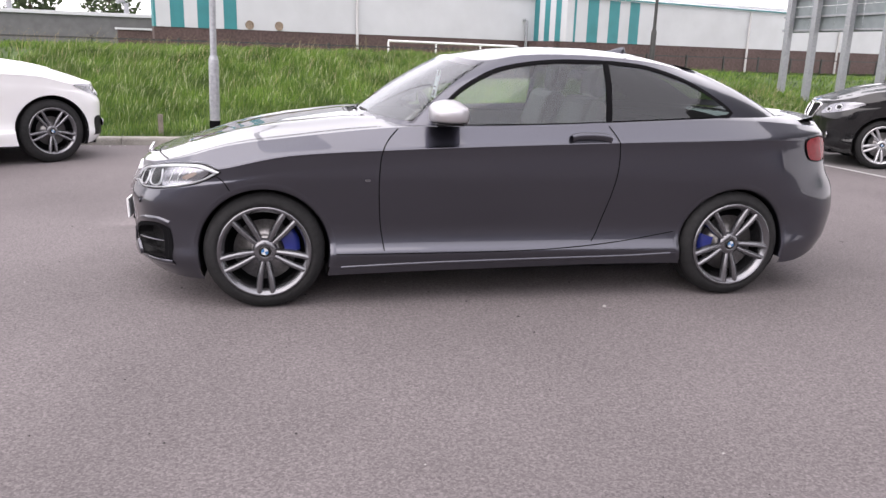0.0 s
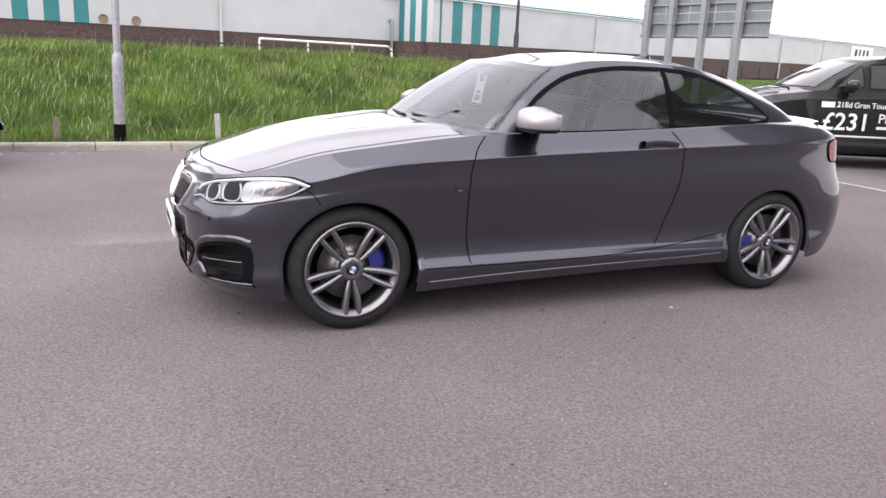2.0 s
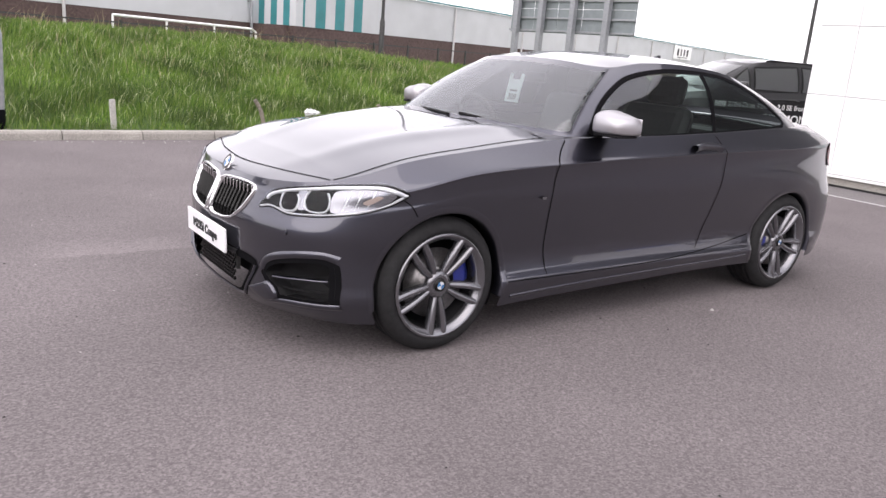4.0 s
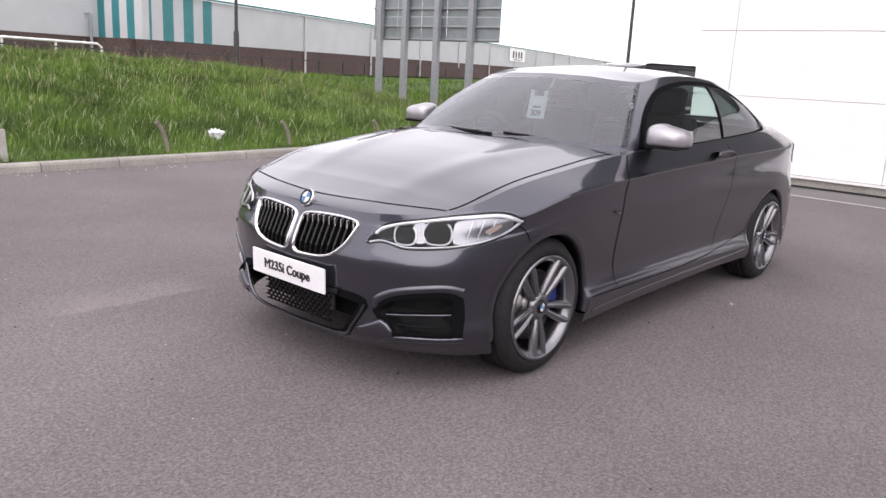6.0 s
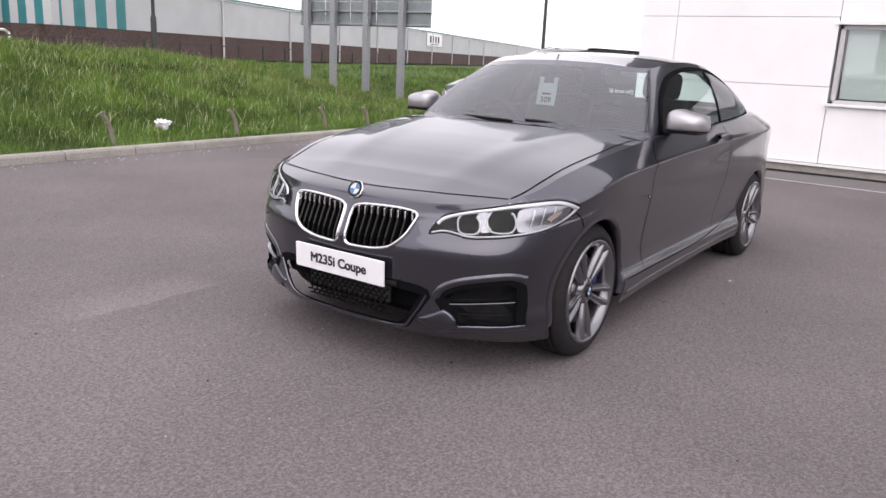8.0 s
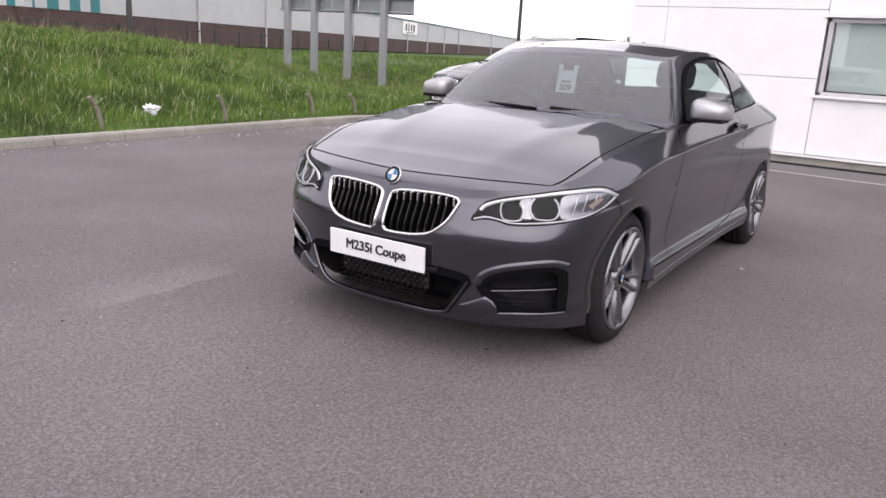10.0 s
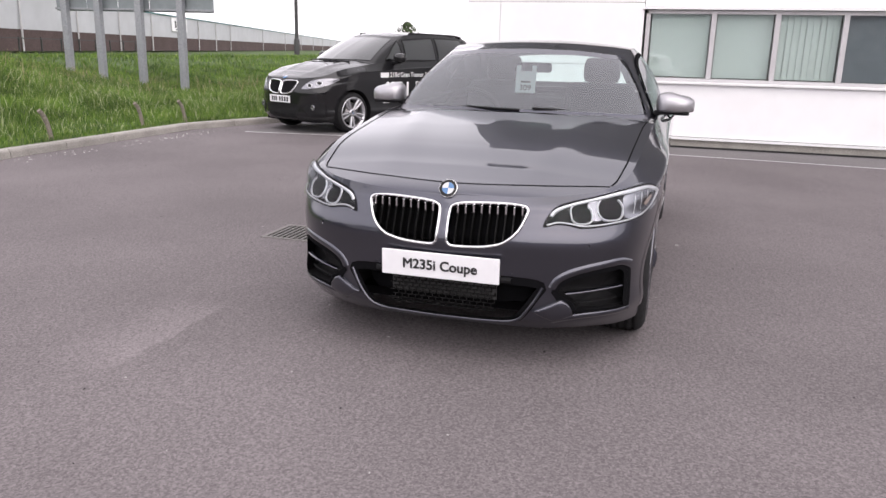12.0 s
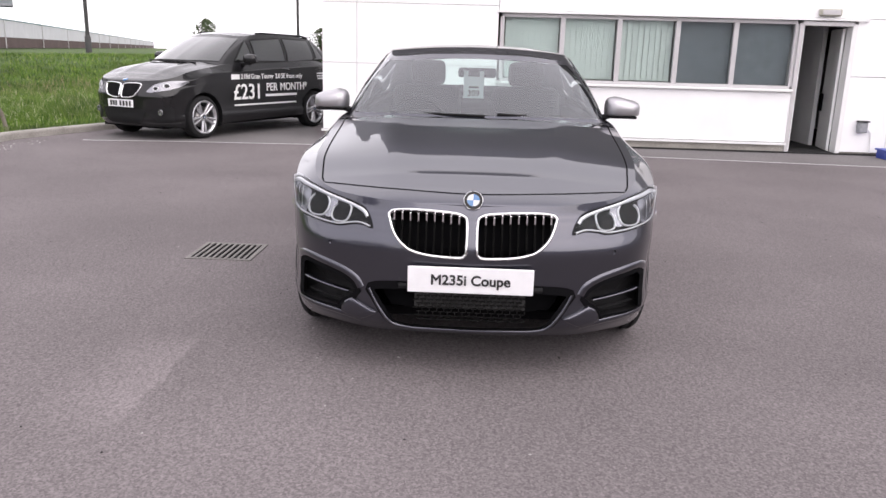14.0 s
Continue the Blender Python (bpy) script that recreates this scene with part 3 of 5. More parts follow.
# ---- warehouse beyond the bank ----
WM = pose(-3.7, 18.5, 0, 0, 0, 19.95)
ware = thing("warehouse", WM, "long white clad warehouse with teal stripes and brown base", "warehouse")
EAVE, CLAD, FLOOR = 3.32, 1.82, 0.9
L1, L2, FWD = 13.2, 340.0, -1.84


def wpart(name, mat, *b, label=""):
    return part(name, boxed(*b), mat, ware, label)


wpart("base_wall", BROWN, 0, L1, 0, .3, FLOOR, CLAD, label="brown brick base")
wpart("base_wall", BROWN, L1, L2, FWD, FWD + .3, FLOOR, CLAD)
wpart("base_wall", BROWN, L1 - .3, L1, FWD + .3, 0, FLOOR, CLAD)
x = 0.0
for w, teal in ((.06, 1), (.39, 0), (.38, 1), (.37, 0), (.39, 1), (.36, 0), (.38, 1)):
    wpart("cladding_stripe", TEAL if teal else CLADDING, x, x + w, -.02, .3, CLAD, EAVE - .05, label="teal stripe" if teal else "")
    x += w
for x0, x1 in ((2.33, 6.15), (6.15, L1)):
    wpart("cladding", CLADDING, x0 + .004, x1, -.015, .3, CLAD, EAVE - .05)
for i in range(6):
    wpart("cladding_stripe", TEAL if i % 2 else CLADDING, L1 - .02, L1 + .3, FWD + i * .307, FWD + (i + 1) * .307, CLAD, EAVE - .05)
x = L1 + .3
for w, teal in ((.08, 1), (.50, 0), (.5, 1), (.48, 0), (.5, 1), (.48, 0), (.48, 1)):
    wpart("cladding_stripe", TEAL if teal else CLADDING, x, x + w, FWD - .02, FWD + .3, CLAD, EAVE - .05)
    x += w
k = x
while k < L2:
    e = min(k + (6.0 if k < 70 else 18.0), L2)
    wpart("cladding", CLADDING, k + .004, e, FWD - .015, FWD + .3, CLAD, EAVE - .05)
    part("downpipe", tube([(e, FWD - .08, FLOOR), (e, FWD - .08, EAVE - .1)], .045, 8), GREY_TRIM, ware)
    k = e
part("downpipe", tube([(6.15, -.08, FLOOR), (6.15, -.08, EAVE - .1)], .045, 8), GREY_TRIM, ware)
part("downpipe", tube([(12.75, -.15, FLOOR), (12.75, -.15, 2.5), (12.7, -.12, 2.55), (12.66, -.05, 2.52)], .05, 8), GALV, ware)
wpart("gutter", TEAL, -.1, L1, -.1, .06, EAVE - .03, EAVE + .02, label="teal gutter edge")
wpart("gutter", TEAL, L1 - .05, L2, FWD - .1, FWD + .06, EAVE - .03, EAVE + .02)
for x in (2.7, 3.6):
    part("vent", lathe([(-.03, .13), (-.045, .13), (-.045, .1), (-.02, .1), (-.02, .001)], 20, "y", centre=(x, 0, 1.96)), VENT, ware, "round brown wall vent")
for x0, x1, yf, skew in ((-.1, L1, -.1, 6.0), (L1, L2, FWD - .1, 0)):
    bm = bmesh.new()
    q = [bm.verts.new(p) for p in ((x0, yf, EAVE + .03), (x1, yf, EAVE + .03), (x1, yf + 14, EAVE + 1.5), (x0 + skew, yf + 14, EAVE + 1.5))]
    bm.faces.new(q)
    bmesh.ops.solidify(bm, geom=bm.faces[:], thickness=.08)
    part("roof", bm, ROOF, ware, "pale metal roof")
bm = bmesh.new()
ring = [(.02, .3), (.3, .3), (6.3, 14), (6.0, 14)]
low, high = ([bm.verts.new((p, q, z)) for p, q in ring] for z in (FLOOR, EAVE))
for i in range(4):
    bm.faces.new((low[i], low[(i + 1) % 4], high[(i + 1) % 4], high[i]))
bm.faces.new(low[::-1])
bm.faces.new(high)
part("end_wall", bm, CLADDING, ware)
wpart("back_wall", CLADDING, 6.0, L2, 14, 14.3, FLOOR, EAVE + 1.4)
sg = thing("wall_sign", WM @ pose(53.1, FWD - .05, 0), "small white company sign on the warehouse wall", "sign")
part("board", boxed(-2.0, 2.0, -.04, 0, 2.25, 3.2, bevel=.01), WHITE_ENAMEL, sg)
for a in ((-1.3, -.9), (-.6, -.25), (.15, .5), (.85, 1.25)):
    part("mark", boxed(a[0], a[1], -.05, -.042, 2.5, 3.0), INK, sg, "dark bar")
part("mark", boxed(-1.1, 1.1, -.05, -.042, 2.36, 2.42), INK, sg)

rail = thing("guard_rail", WM @ pose(0, -2.6, 0), "low white steel rail on the bank top", "rail")
part("top_rail", tube([(6.0, 0, 1.62), (10.6, 0, 1.58), (10.75, 0, 1.5), (10.78, 0, 1.18)], .035, 8), WHITE_ENAMEL, rail)
for x in (6.0, 7.6, 9.2):
    part("post", tube([(x, 0, 1.0), (x, 0, 1.6)], .03, 8), WHITE_ENAMEL, rail)
fence = thing("wire_fence", WM @ pose(0, -2.9, 0), "low dark timber and wire fence on the bank top", "fence")
part("rail", boxed(-4, 40, -.02, .02, 1.42, 1.46), DARK_STEEL, fence)
for i in range(23):
    part("post", boxed(-4 + 2 * i, -3.94 + 2 * i, -.03, .03, .9, 1.5), DARK_STEEL, fence)

for a in ((12.1, 20.3, 1.2, 9, .06), (50.4, 27.1, .9, 16, .14), (60, 14.5, .9, 16, .12), (64, 9.5, .9, 15, .11), (70, 6.5, 1, 15, .1)):
    thin_pole(*a)


# ---- dealership wall ----
DARK_CLAD = material("dark_upper_cladding", (0.035, 0.037, 0.04), 0.4, noise_scale=2, noise_amount=0.15)
WX, TH = 8.34, 0.25
hall = thing("dealership_building", (0, 0, 0), "white panelled building with a window band and open door", "building")
WY0, WY1, WZ0, WZ1 = -4.80, -0.37, 0.99, 1.97
DY0, DY1, DZ1 = -5.62, -4.86, 1.95
TOPZ, YN, YS = 7.5, 2.4, -8.0


def hpart(name, mat, *b, label="", bevel=0.0, parent=None):
    return part(name, boxed(*b, bevel=bevel), mat, parent or hall, label)


GAP = .008
def panels(y0, y1, z0, z1):
    hpart("wall_panel", WALL_WHITE, WX, WX + TH, y0 + GAP / 2, y1 - GAP / 2, z0 + GAP / 2, z1 - GAP / 2, bevel=.004)


hpart("wall_core", GREY_TRIM, WX + .02, WX + TH - .01, WY1 + .1, YN - .02, .05, 2.8, label="joint backing")
for y0, y1 in ((1.86, YN), (WY1 + .06, 1.86)):
    for z0, z1 in ((.168, 1.19), (1.19, 2.09), (2.09, 2.8)):
        panels(y0, y1, z0, z1)
panels(WY0 - .03, WY1 + .06, .168, WZ0 - .05)
panels(YS, WY1 + .06, WZ1 + .06, 2.8)
for i in range(7):
    hpart("upper_panel", DARK_CLAD, WX - .05, WX + TH, YN - 1.49 * (i + 1) + .006, YN - 1.49 * i - .006, 2.81, TOPZ, label="dark grey upper cladding", bevel=.004)
panels(-6.35, DY0 - .05, .05, 1.19)
panels(-6.35, DY0 - .05, 1.19, WZ1 + .06)
panels(YS, -6.35, .05, WZ1 + .06)
hpart("plinth", CONCRETE, WX + .015, WX + TH, WY0 - .03, YN - .02, 0, .16, label="grey concrete plinth")
hpart("plinth", CONCRETE, WX + .015, WX + TH, YS, DY0 - .05, 0, .05)
hpart("flashing", WHITE_ENAMEL, WX - .03, WX + .03, WY0 - .03, YN + .02, .13, .165, label="white drip flashing")
hpart("flashing", WHITE_ENAMEL, WX - .04, WX + .02, DY0 - .2, WY1 + .09, WZ1 + .025, WZ1 + .06)
hpart("sill", WHITE_ENAMEL, WX - .06, WX + .1, WY0 - .02, WY1 + .08, WZ0 - .05, WZ0 - .01, label="white window sill", bevel=.006)
hpart("side_wall", WALL_WHITE, WX + TH, 22, YN - .25, YN, 0, TOPZ)
hpart("roof_slab", WALL_WHITE, WX, 22, YS, YN, TOPZ, TOPZ + .2)
hpart("room_back", ROOM, 13, 13.1, YS, YN - .3, 0, TOPZ)
hpart("room_floor", CARPET, WX, 13, YS, YN - .3, -.01, .03)
hpart("room_ceiling", ROOM, WX + TH, 13, YS, YN - .3, 2.6, 2.7)
hpart("partition", ROOM, WX + TH, 13, DY1 + .02, DY1 + .1, .03, 2.6)
hpart("partition", WALL_WHITE, WX + TH + .9, 13, DY0 - .12, DY0 - .05, .03, 2.6)
hpart("end_wall", WALL_WHITE, WX, 22, YS - .2, YS, 0, TOPZ)
hpart("far_wall", WALL_WHITE, 22, 22.2, YS, YN, 0, TOPZ)

win = part("window", boxed(WX + .03, WX + .1, WY0, WY1, WZ0 - .01, WZ0 + .035, bevel=.004), GREY_TRIM, hall, "aluminium window band")
edges = [-0.37, -1.29, -2.15, -3.03, -3.9, -4.80]
part("frame", boxed(WX + .03, WX + .1, WY0, WY1, WZ1 - .035, WZ1 + .02, bevel=.004), GREY_TRIM, win)
for i, e in enumerate(edges):
    w = .036 if 0 < i < 5 else .03
    part("mullion", boxed(WX + .025, WX + .105, e - w, e + w, WZ0 + .03, WZ1 - .03, bevel=.004), GREY_TRIM, win)
for a, b in zip(edges, edges[1:]):
    part("pane", boxed(WX + .06, WX + .066, b + .04, a - .04, WZ0 + .03, WZ1 - .03), WINDOW_GLASS, win).visible_shadow = False
for i in range(3):
    a, b = edges[i] - .05, edges[i + 1] + .05
    for j in range(9):
        w = (a - b) / 9
        lean = .5 if i < 2 else .9 + .5 * math.sin(j * 2.3)
        bm = boxed(-.003, .003, -w * .5, w * .5, WZ0 + .05, WZ1 - .02)
        part("blind_slat", bm, BLIND, win, "", False, pose(WX + .16, a - w * (j + .5), 0, 0, 0, lean * 14))
# grey sheets added behind two panes; their tone stands for sky reflected in glass
PANE_SHEEN = material("grey_pane_reflection", (0.21, 0.23, 0.26), 0.8, noise_scale=5, noise_amount=0.08)
for i in (3, 4):
    part("roller_blind", boxed(WX + .16, WX + .165, edges[i + 1] + .03, edges[i] - .03, WZ0 + .04, WZ1 - .02), PANE_SHEEN, win, "grey sheet toned like sky reflected in the pane")
door = part("door", boxed(WX + .06, WX + .1, DY1 - .06, DY1, .03, DZ1, bevel=.004), WHITE_ENAMEL, hall, "door frame")
part("jamb", boxed(WX - .01, WX + .2, DY0 - .05, DY0 + .02, .03, DZ1, bevel=.004), WHITE_ENAMEL, door)
part("jamb", boxed(WX - .01, WX + .2, DY1 - .02, DY1 + .04, .03, DZ1, bevel=.004), GREY_TRIM, door)
part("head", boxed(WX - .01, WX + .2, DY0, DY1, DZ1 - .03, DZ1 + .03, bevel=.004), GREY_TRIM, door)
part("leaf", boxed(0, .78, -.02, .02, .04, DZ1 - .05, bevel=.004), WHITE_ENAMEL, door, "open white door leaf", False, pose(WX + .2, DY0 + .05, 0, 0, 0, -12))
part("door_handle", boxed(.66, .74, .02, .06, 0.62, 0.9, bevel=.01), SHUT, door, "black push handle", False, pose(WX + .2, DY0 + .05, 0, 0, 0, -12))

lamp = thing("bulkhead_light", (WX, -5.22, 2.11), "white rectangular bulkhead light on the wall", "wall light")
LAMP_CASE = material("aged_cream_plastic", (0.4, 0.39, 0.33), 0.5, noise_scale=30, noise_amount=0.1)
part("body", boxed(-.09, .0, -.16, .16, -.05, .05, bevel=.02), LAMP_CASE, lamp)
part("diffuser", boxed(-.1, -.085, -.13, .13, -.035, .035, bevel=.005), GREY_TRIM, lamp, "frosted diffuser")
tap = thing("wall_box", (WX, -5.94, .45), "small grey metal box on the wall", "wall box")
part("body", boxed(-.1, 0, -.07, .07, -.09, .07, bevel=.02), GALV, tap)
part("lid", boxed(-.12, -.0, -.08, .08, .07, .09, bevel=.005), DARK_STEEL, tap)
part("cable", tube([(-.02, -.07, 0), (-.02, -.16, -.1), (-.02, -.18, -.4)], .012, 6), WHITE_ENAMEL, tap)
crate = thing("blue_crate", (WX - .35, -6.5, 0), "blue plastic crate on the ground by the wall", "crate")
part("body", boxed(-.18, .18, -.35, .35, 0, .12, bevel=.01), BLUE_PLASTIC, crate)
part("rim", boxed(-.2, .2, -.37, .37, .12, .145, bevel=.006), BLUE_PLASTIC, crate)


# plain unseen walls, added to close the car park and shape the paint's reflections
FAR_WALL = material("grey_reflection_wall", (0.3, 0.295, 0.29), 0.9, noise_scale=1.5, noise_amount=0.3, coarse=0.3, coarse_scale=0.15)
tagged(link("wall_south", boxed(-40, 90, -26.3, -26, 0, 5.5), FAR_WALL), "plain unseen wall added for the car paint to reflect", "wall", kind="structure")
tagged(link("wall_west", boxed(-30.3, -30, -26, 4, 0, 5.5), FAR_WALL), "plain unseen wall added for the car paint to reflect", "wall", kind="structure")

shed = thing("far_shed", pose(-6.5, 45, 0, 0, 0, 197), "long low dark grey industrial shed far off", "shed")
SHED = material("grey_shed_cladding", (0.12, 0.12, 0.125), 0.7, noise_scale=2, noise_amount=0.15)
part("wall", boxed(0, 32, -6, 0, .8, 2.75), SHED, shed)
part("fascia", boxed(-.1, 32.1, -6.1, .15, 2.75, 2.95, bevel=.02), CLADDING, shed, "pale roof edge")
part("low_wall", boxed(-1.5, 4, 4, 4.3, .8, 2.0), BROWN, shed, "low brown wall")
part("coping", boxed(-1.6, 4.1, 3.9, 4.4, 2.0, 2.1), CLADDING, shed)
for x in (3, 9, 15):
    part("vent_pipe", tube([(x, -.5, 2.9), (x, -.5, 3.5), (x + .25, -.4, 3.7), (x + .5, -.3, 3.6)], .14, 8), GALV, shed, "steel vent pipe")


# ---- the coupe ----
REF = [(-.772, 0), (-.757, .25), (-.712, .46), (-.61, .67), (-.455, .803), (-.20, .872), (.15, .884), (.7, .872), (1.3, .868), (1.9, .872), (2.4, .884),
       (2.8, .884), (3.12, .86), (3.34, .79), (3.48, .64), (3.58, .36), (3.61, 0)]
TOPL = [(-.69, 0, .735), (-.68, .25, .742), (-.643, .44, .752), (-.55, .61, .768), (-.39, .715, .805), (-.17, .755, .868), (.13, .77, .913), (.7, .795, .975),
        (1.3, .80, .985), (1.9, .80, 1.008), (2.4, .79, 1.03), (2.8, .77, 1.03), (3.12, .72, 1.01), (3.27, .65, 1.0), (3.36, .53, 1.012), (3.44, .3, 1.022), (3.46, 0, 1.025)]
BOTL = [(-.70, 0, .178), (-.69, .25, .178), (-.65, .44, .175), (-.545, .625, .172), (-.405, .758, .165), (-.2, .84, .17), (.15, .86, .18), (.7, .842, .19), (1.3, .838, .2),
        (1.9, .842, .21), (2.4, .86, .21), (2.8, .865, .2), (3.1, .84, .2), (3.3, .76, .25), (3.42, .61, .28), (3.5, .34, .29), (3.53, 0, .3)]
# section shape: height at the front, side and rear; how far in from the reference line
CREASE = [.80, .80, .80, .80, .80, .80, .835, .866, .89, .91, .925, .935, .94, .94, .94, .94, .94]
ZF = [.245, .35, .46, .56, .62, .66, .68, .695, .712]
ZR = [.34, .42, .52, .64, .74, .83, .88, .92, .965]
INF = [.016, .01, .004, .0, .022, .04, .05, .056, .064]
INS = [.012, .034, .044, .029, .011, .008, .003, .001, .019]
INR = [.03, .01, .0, .02, .075, .108, .12, .13, .14]


def side_heights(s):
    """Heights down the flank; the crease climbs towards the tail."""
    c = CREASE[s]
    return [.295, .345, .43, .56, .70, c - .075, c - .014, c, c + .02]


def blend(s, f, d, r):
    if s <= 3:
        return f
    if s <= 6:
        k = (s - 3) / 3
        return f + (d - f) * k
    if s <= 11:
        return d
    k = min(1, (s - 11) / 3)
    return d + (r - d) * k


def shell_rows(ref, top, bot):
    rows = [list(bot)]
    n = len(ref)
    for k in range(9):
        row = []
        for s, (x, y) in enumerate(ref):
            a, b = ref[max(s - 1, 0)], ref[min(s + 1, n - 1)]
            t = Vector((b[0] - a[0], b[1] - a[1])).normalized()
            if s == 0 or s == n - 1:
                t = Vector((0, 1 if s == 0 else -1))
            ins = blend(s, INF[k], INS[k], INR[k])
            z = blend(s, ZF[k], side_heights(s)[k], ZR[k])
            row.append((x + t.y * ins, y - t.x * ins, z))
        rows.append(row)
    rows.append(list(top))
    return rows


def cross_fill(half, i0, i1, crown, ridge, steps=34):
    """The top between the two shoulder lines, with a crown and two soft ridges."""
    out = []
    for i in range(i0, i1):
        x, y, z = half[i, -1]
        line = []
        for u in np.linspace(-1, 1, steps * 2 + 1):
            c = crown(x)
            r = ridge(x)
            yy = u * y
            h = z + c * (1 - abs(u) ** 2.4) + r[1] * math.exp(-((abs(yy) - r[0]) / r[2]) ** 2) * (1 - abs(u) ** 6)
            line.append((x, yy, h))
        out.append(line)
    return np.array(out)


def lerp(x, knots):
    return float(np.interp(x, [k[0] for k in knots], [k[1] for k in knots]))


PS = 14
half = grid_surface(shell_rows(REF, TOPL, BOTL), PS, 7)
shell = mirrored(half)
hood = cross_fill(half, 0, int(7.6 * PS), lambda x: lerp(x, [(-.72, 0), (-.6, .02), (-.44, .035), (-.2, .035), (.1, .05), (.45, .055), (.8, .03)]),
                  lambda x: (lerp(x, [(-.7, .3), (.6, .5)]), lerp(x, [(-.7, 0), (-.45, .004), (.1, .012), (.6, .008)]), .09))
deck = cross_fill(half, int(10.6 * PS), len(half), lambda x: lerp(x, [(2.4, .03), (3.1, .03), (3.46, .0)]), lambda x: (.3, 0, .1))
skin = Skin([(shell, True), (hood, False), (deck, False)])

coupe = thing("coupe", (0, 0, 0), "dark grey metallic two-door coupe parked on asphalt", "car")
ARCHES = ((0.0, .318, .350), (2.69, .314, .343))


def front(u, v):
    return (-2.0, u, v)


def side_l(u, v):
    return (u, -2.0, v)


def side_r(u, v):
    return (u, 2.0, v)


FW, LW, RW = (1, 0, 0), (0, 1, 0), (0, -1, 0)
KIDNEY = rounded([(.022, .672), (.04, .698), (.1, .708), (.24, .714), (.322, .709), (.345, .698), (.347, .678), (.318, .61), (.27, .566), (.225, .549), (.16, .538), (.055, .534), (.028, .545), (.022, .57)], 5)
INTAKE = dense(rounded([(-.425, .382), (-.405, .335), (-.372, .282), (-.33, .23), (-.28, .212), (-.2, .208), (0, .206), (.2, .208), (.28, .212), (.33, .23), (.372, .282), (.405, .335), (.425, .382), (.3, .40), (0, .40), (-.3, .40)], 3), .03)
DUCT = dense([(.478, .355), (.50, .392), (.55, .422), (.64, .445), (.732, .456), (.760, .43), (.763, .34), (.765, .264), (.66, .262), (.562, .262), (.545, .298), (.50, .325)], .02)


def cut(c):
    for ax, az, r in ARCHES:
        if (c.x - ax) ** 2 + (c.z - az) ** 2 < r * r and abs(c.y) > .5:
            return False
    if c.x < -.5 and abs(c.y) < .5:
        if inside(KIDNEY, abs(c.y), c.z) or inside(INTAKE, c.y, c.z):
            return False
    if c.x < -.42 and inside(DUCT, abs(c.y), c.z):
        return False
    return True


bm = sheet(bmesh.new(), shell, True, cut)
for v in bm.verts:
    for ax, az, r in ARCHES:
        d = math.hypot(v.co.x - ax, v.co.z - az)
        if abs(v.co.y) > .5 and d < r + .022 and v.is_boundary and v.co.z > .19:
            v.co.x, v.co.z = ax + (v.co.x - ax) * r / d, az + (v.co.z - az) * r / d
bmesh.ops.recalc_face_normals(bm, faces=bm.faces)
body = part("body", bm, PAINT, coupe, "dark grey metallic paint", True)
cowl = lambda y: .49 + .27 * (abs(y) / .755) ** 2
bm = sheet(bmesh.new(), hood, False, lambda c: c.x < cowl(c.y))
part("bonnet", bm, PAINT, coupe, "", True)
bm = sheet(bmesh.new(), deck, False, None)
part("boot_lid", bm, PAINT, coupe, "", True)
bm = bmesh.new()
box(bm, -.45, 3.2, -.5, .5, .17, .21)
box(bm, .42, 2.28, -.80, .80, .19, .23)
part("underbody", bm, SHUT, coupe)

# wheel housings
for ax, az, r in ARCHES:
    for sgn in (-1, 1):
        bm = lathe([(sgn * .79, r + .002), (sgn * .46, r + .01), (sgn * .46, .02)], 40, "y", radians(-25), radians(205), centre=(ax, 0, az))
        part("wheel_housing", bm, PLASTIC, body, "black wheel arch liner", True)

# cabin shell
G0 = [(.50, 0, .985), (.54, .35, .982), (.645, .62, .975), (.79, .765, .97), (1.2, .79, .975), (1.7, .792, .992), (2.2, .785, 1.015), (2.55, .765, 1.035), (2.9, .70, 1.035),
      (3.08, .56, 1.04), (3.18, .3, 1.045), (3.2, 0, 1.045)]
G1 = [(1.10, 0, 1.355), (1.112, .28, 1.348), (1.16, .46, 1.332), (1.25, .545, 1.332), (1.45, .575, 1.366), (1.75, .585, 1.374), (2.05, .575, 1.36), (2.3, .55, 1.332), (2.53, .50, 1.286),
      (2.53, .42, 1.315), (2.48, .22, 1.337), (2.47, 0, 1.342)]
rows = []
for v in (0, .25, .5, .75, 1):
    row = []
    for s, (a, b) in enumerate(zip(G0, G1)):
        p = Vector(a).lerp(Vector(b), v)
        out = Vector((a[0] - b[0], a[1] - b[1], 0)).normalized()
        k = .028 if 2 < s < 8 else .02
        row.append(tuple(p + (out + Vector((0, 0, .6))) * k * math.sin(math.pi * v)))
    rows.append(row)
ghalf = grid_surface(rows, 16, 9)
cabin = mirrored(ghalf)
ROOFC = [(1.1, 1.35), (1.14, 1.357), (1.4, 1.398), (1.65, 1.416), (1.95, 1.416), (2.2, 1.398), (2.45, 1.35), (2.58, 1.312)]
edge = ghalf[:, -1]
roof = []
for i in range(0, len(ghalf)):
    x, y, z = edge[i]
    zc = lerp(x, ROOFC)
    roof.append([(x, u * y, z + (max(zc, z) - z) * (1 - abs(u) ** 2.2)) for u in np.linspace(-1, 1, 31)])
roof = np.array(roof)
gskin = Skin([(cabin, True)])
arch_of = lambda pts: [tuple(p) for p in catmull(pts, 4)]
FRONT_GLASS = dense(arch_of([(.90, 1.0), (1.02, 1.135), (1.173, 1.232), (1.33, 1.292), (1.59, 1.33), (1.903, 1.334)]) + [(1.883, 1.005), (1.4, .988), (1.0, .978)], .025)
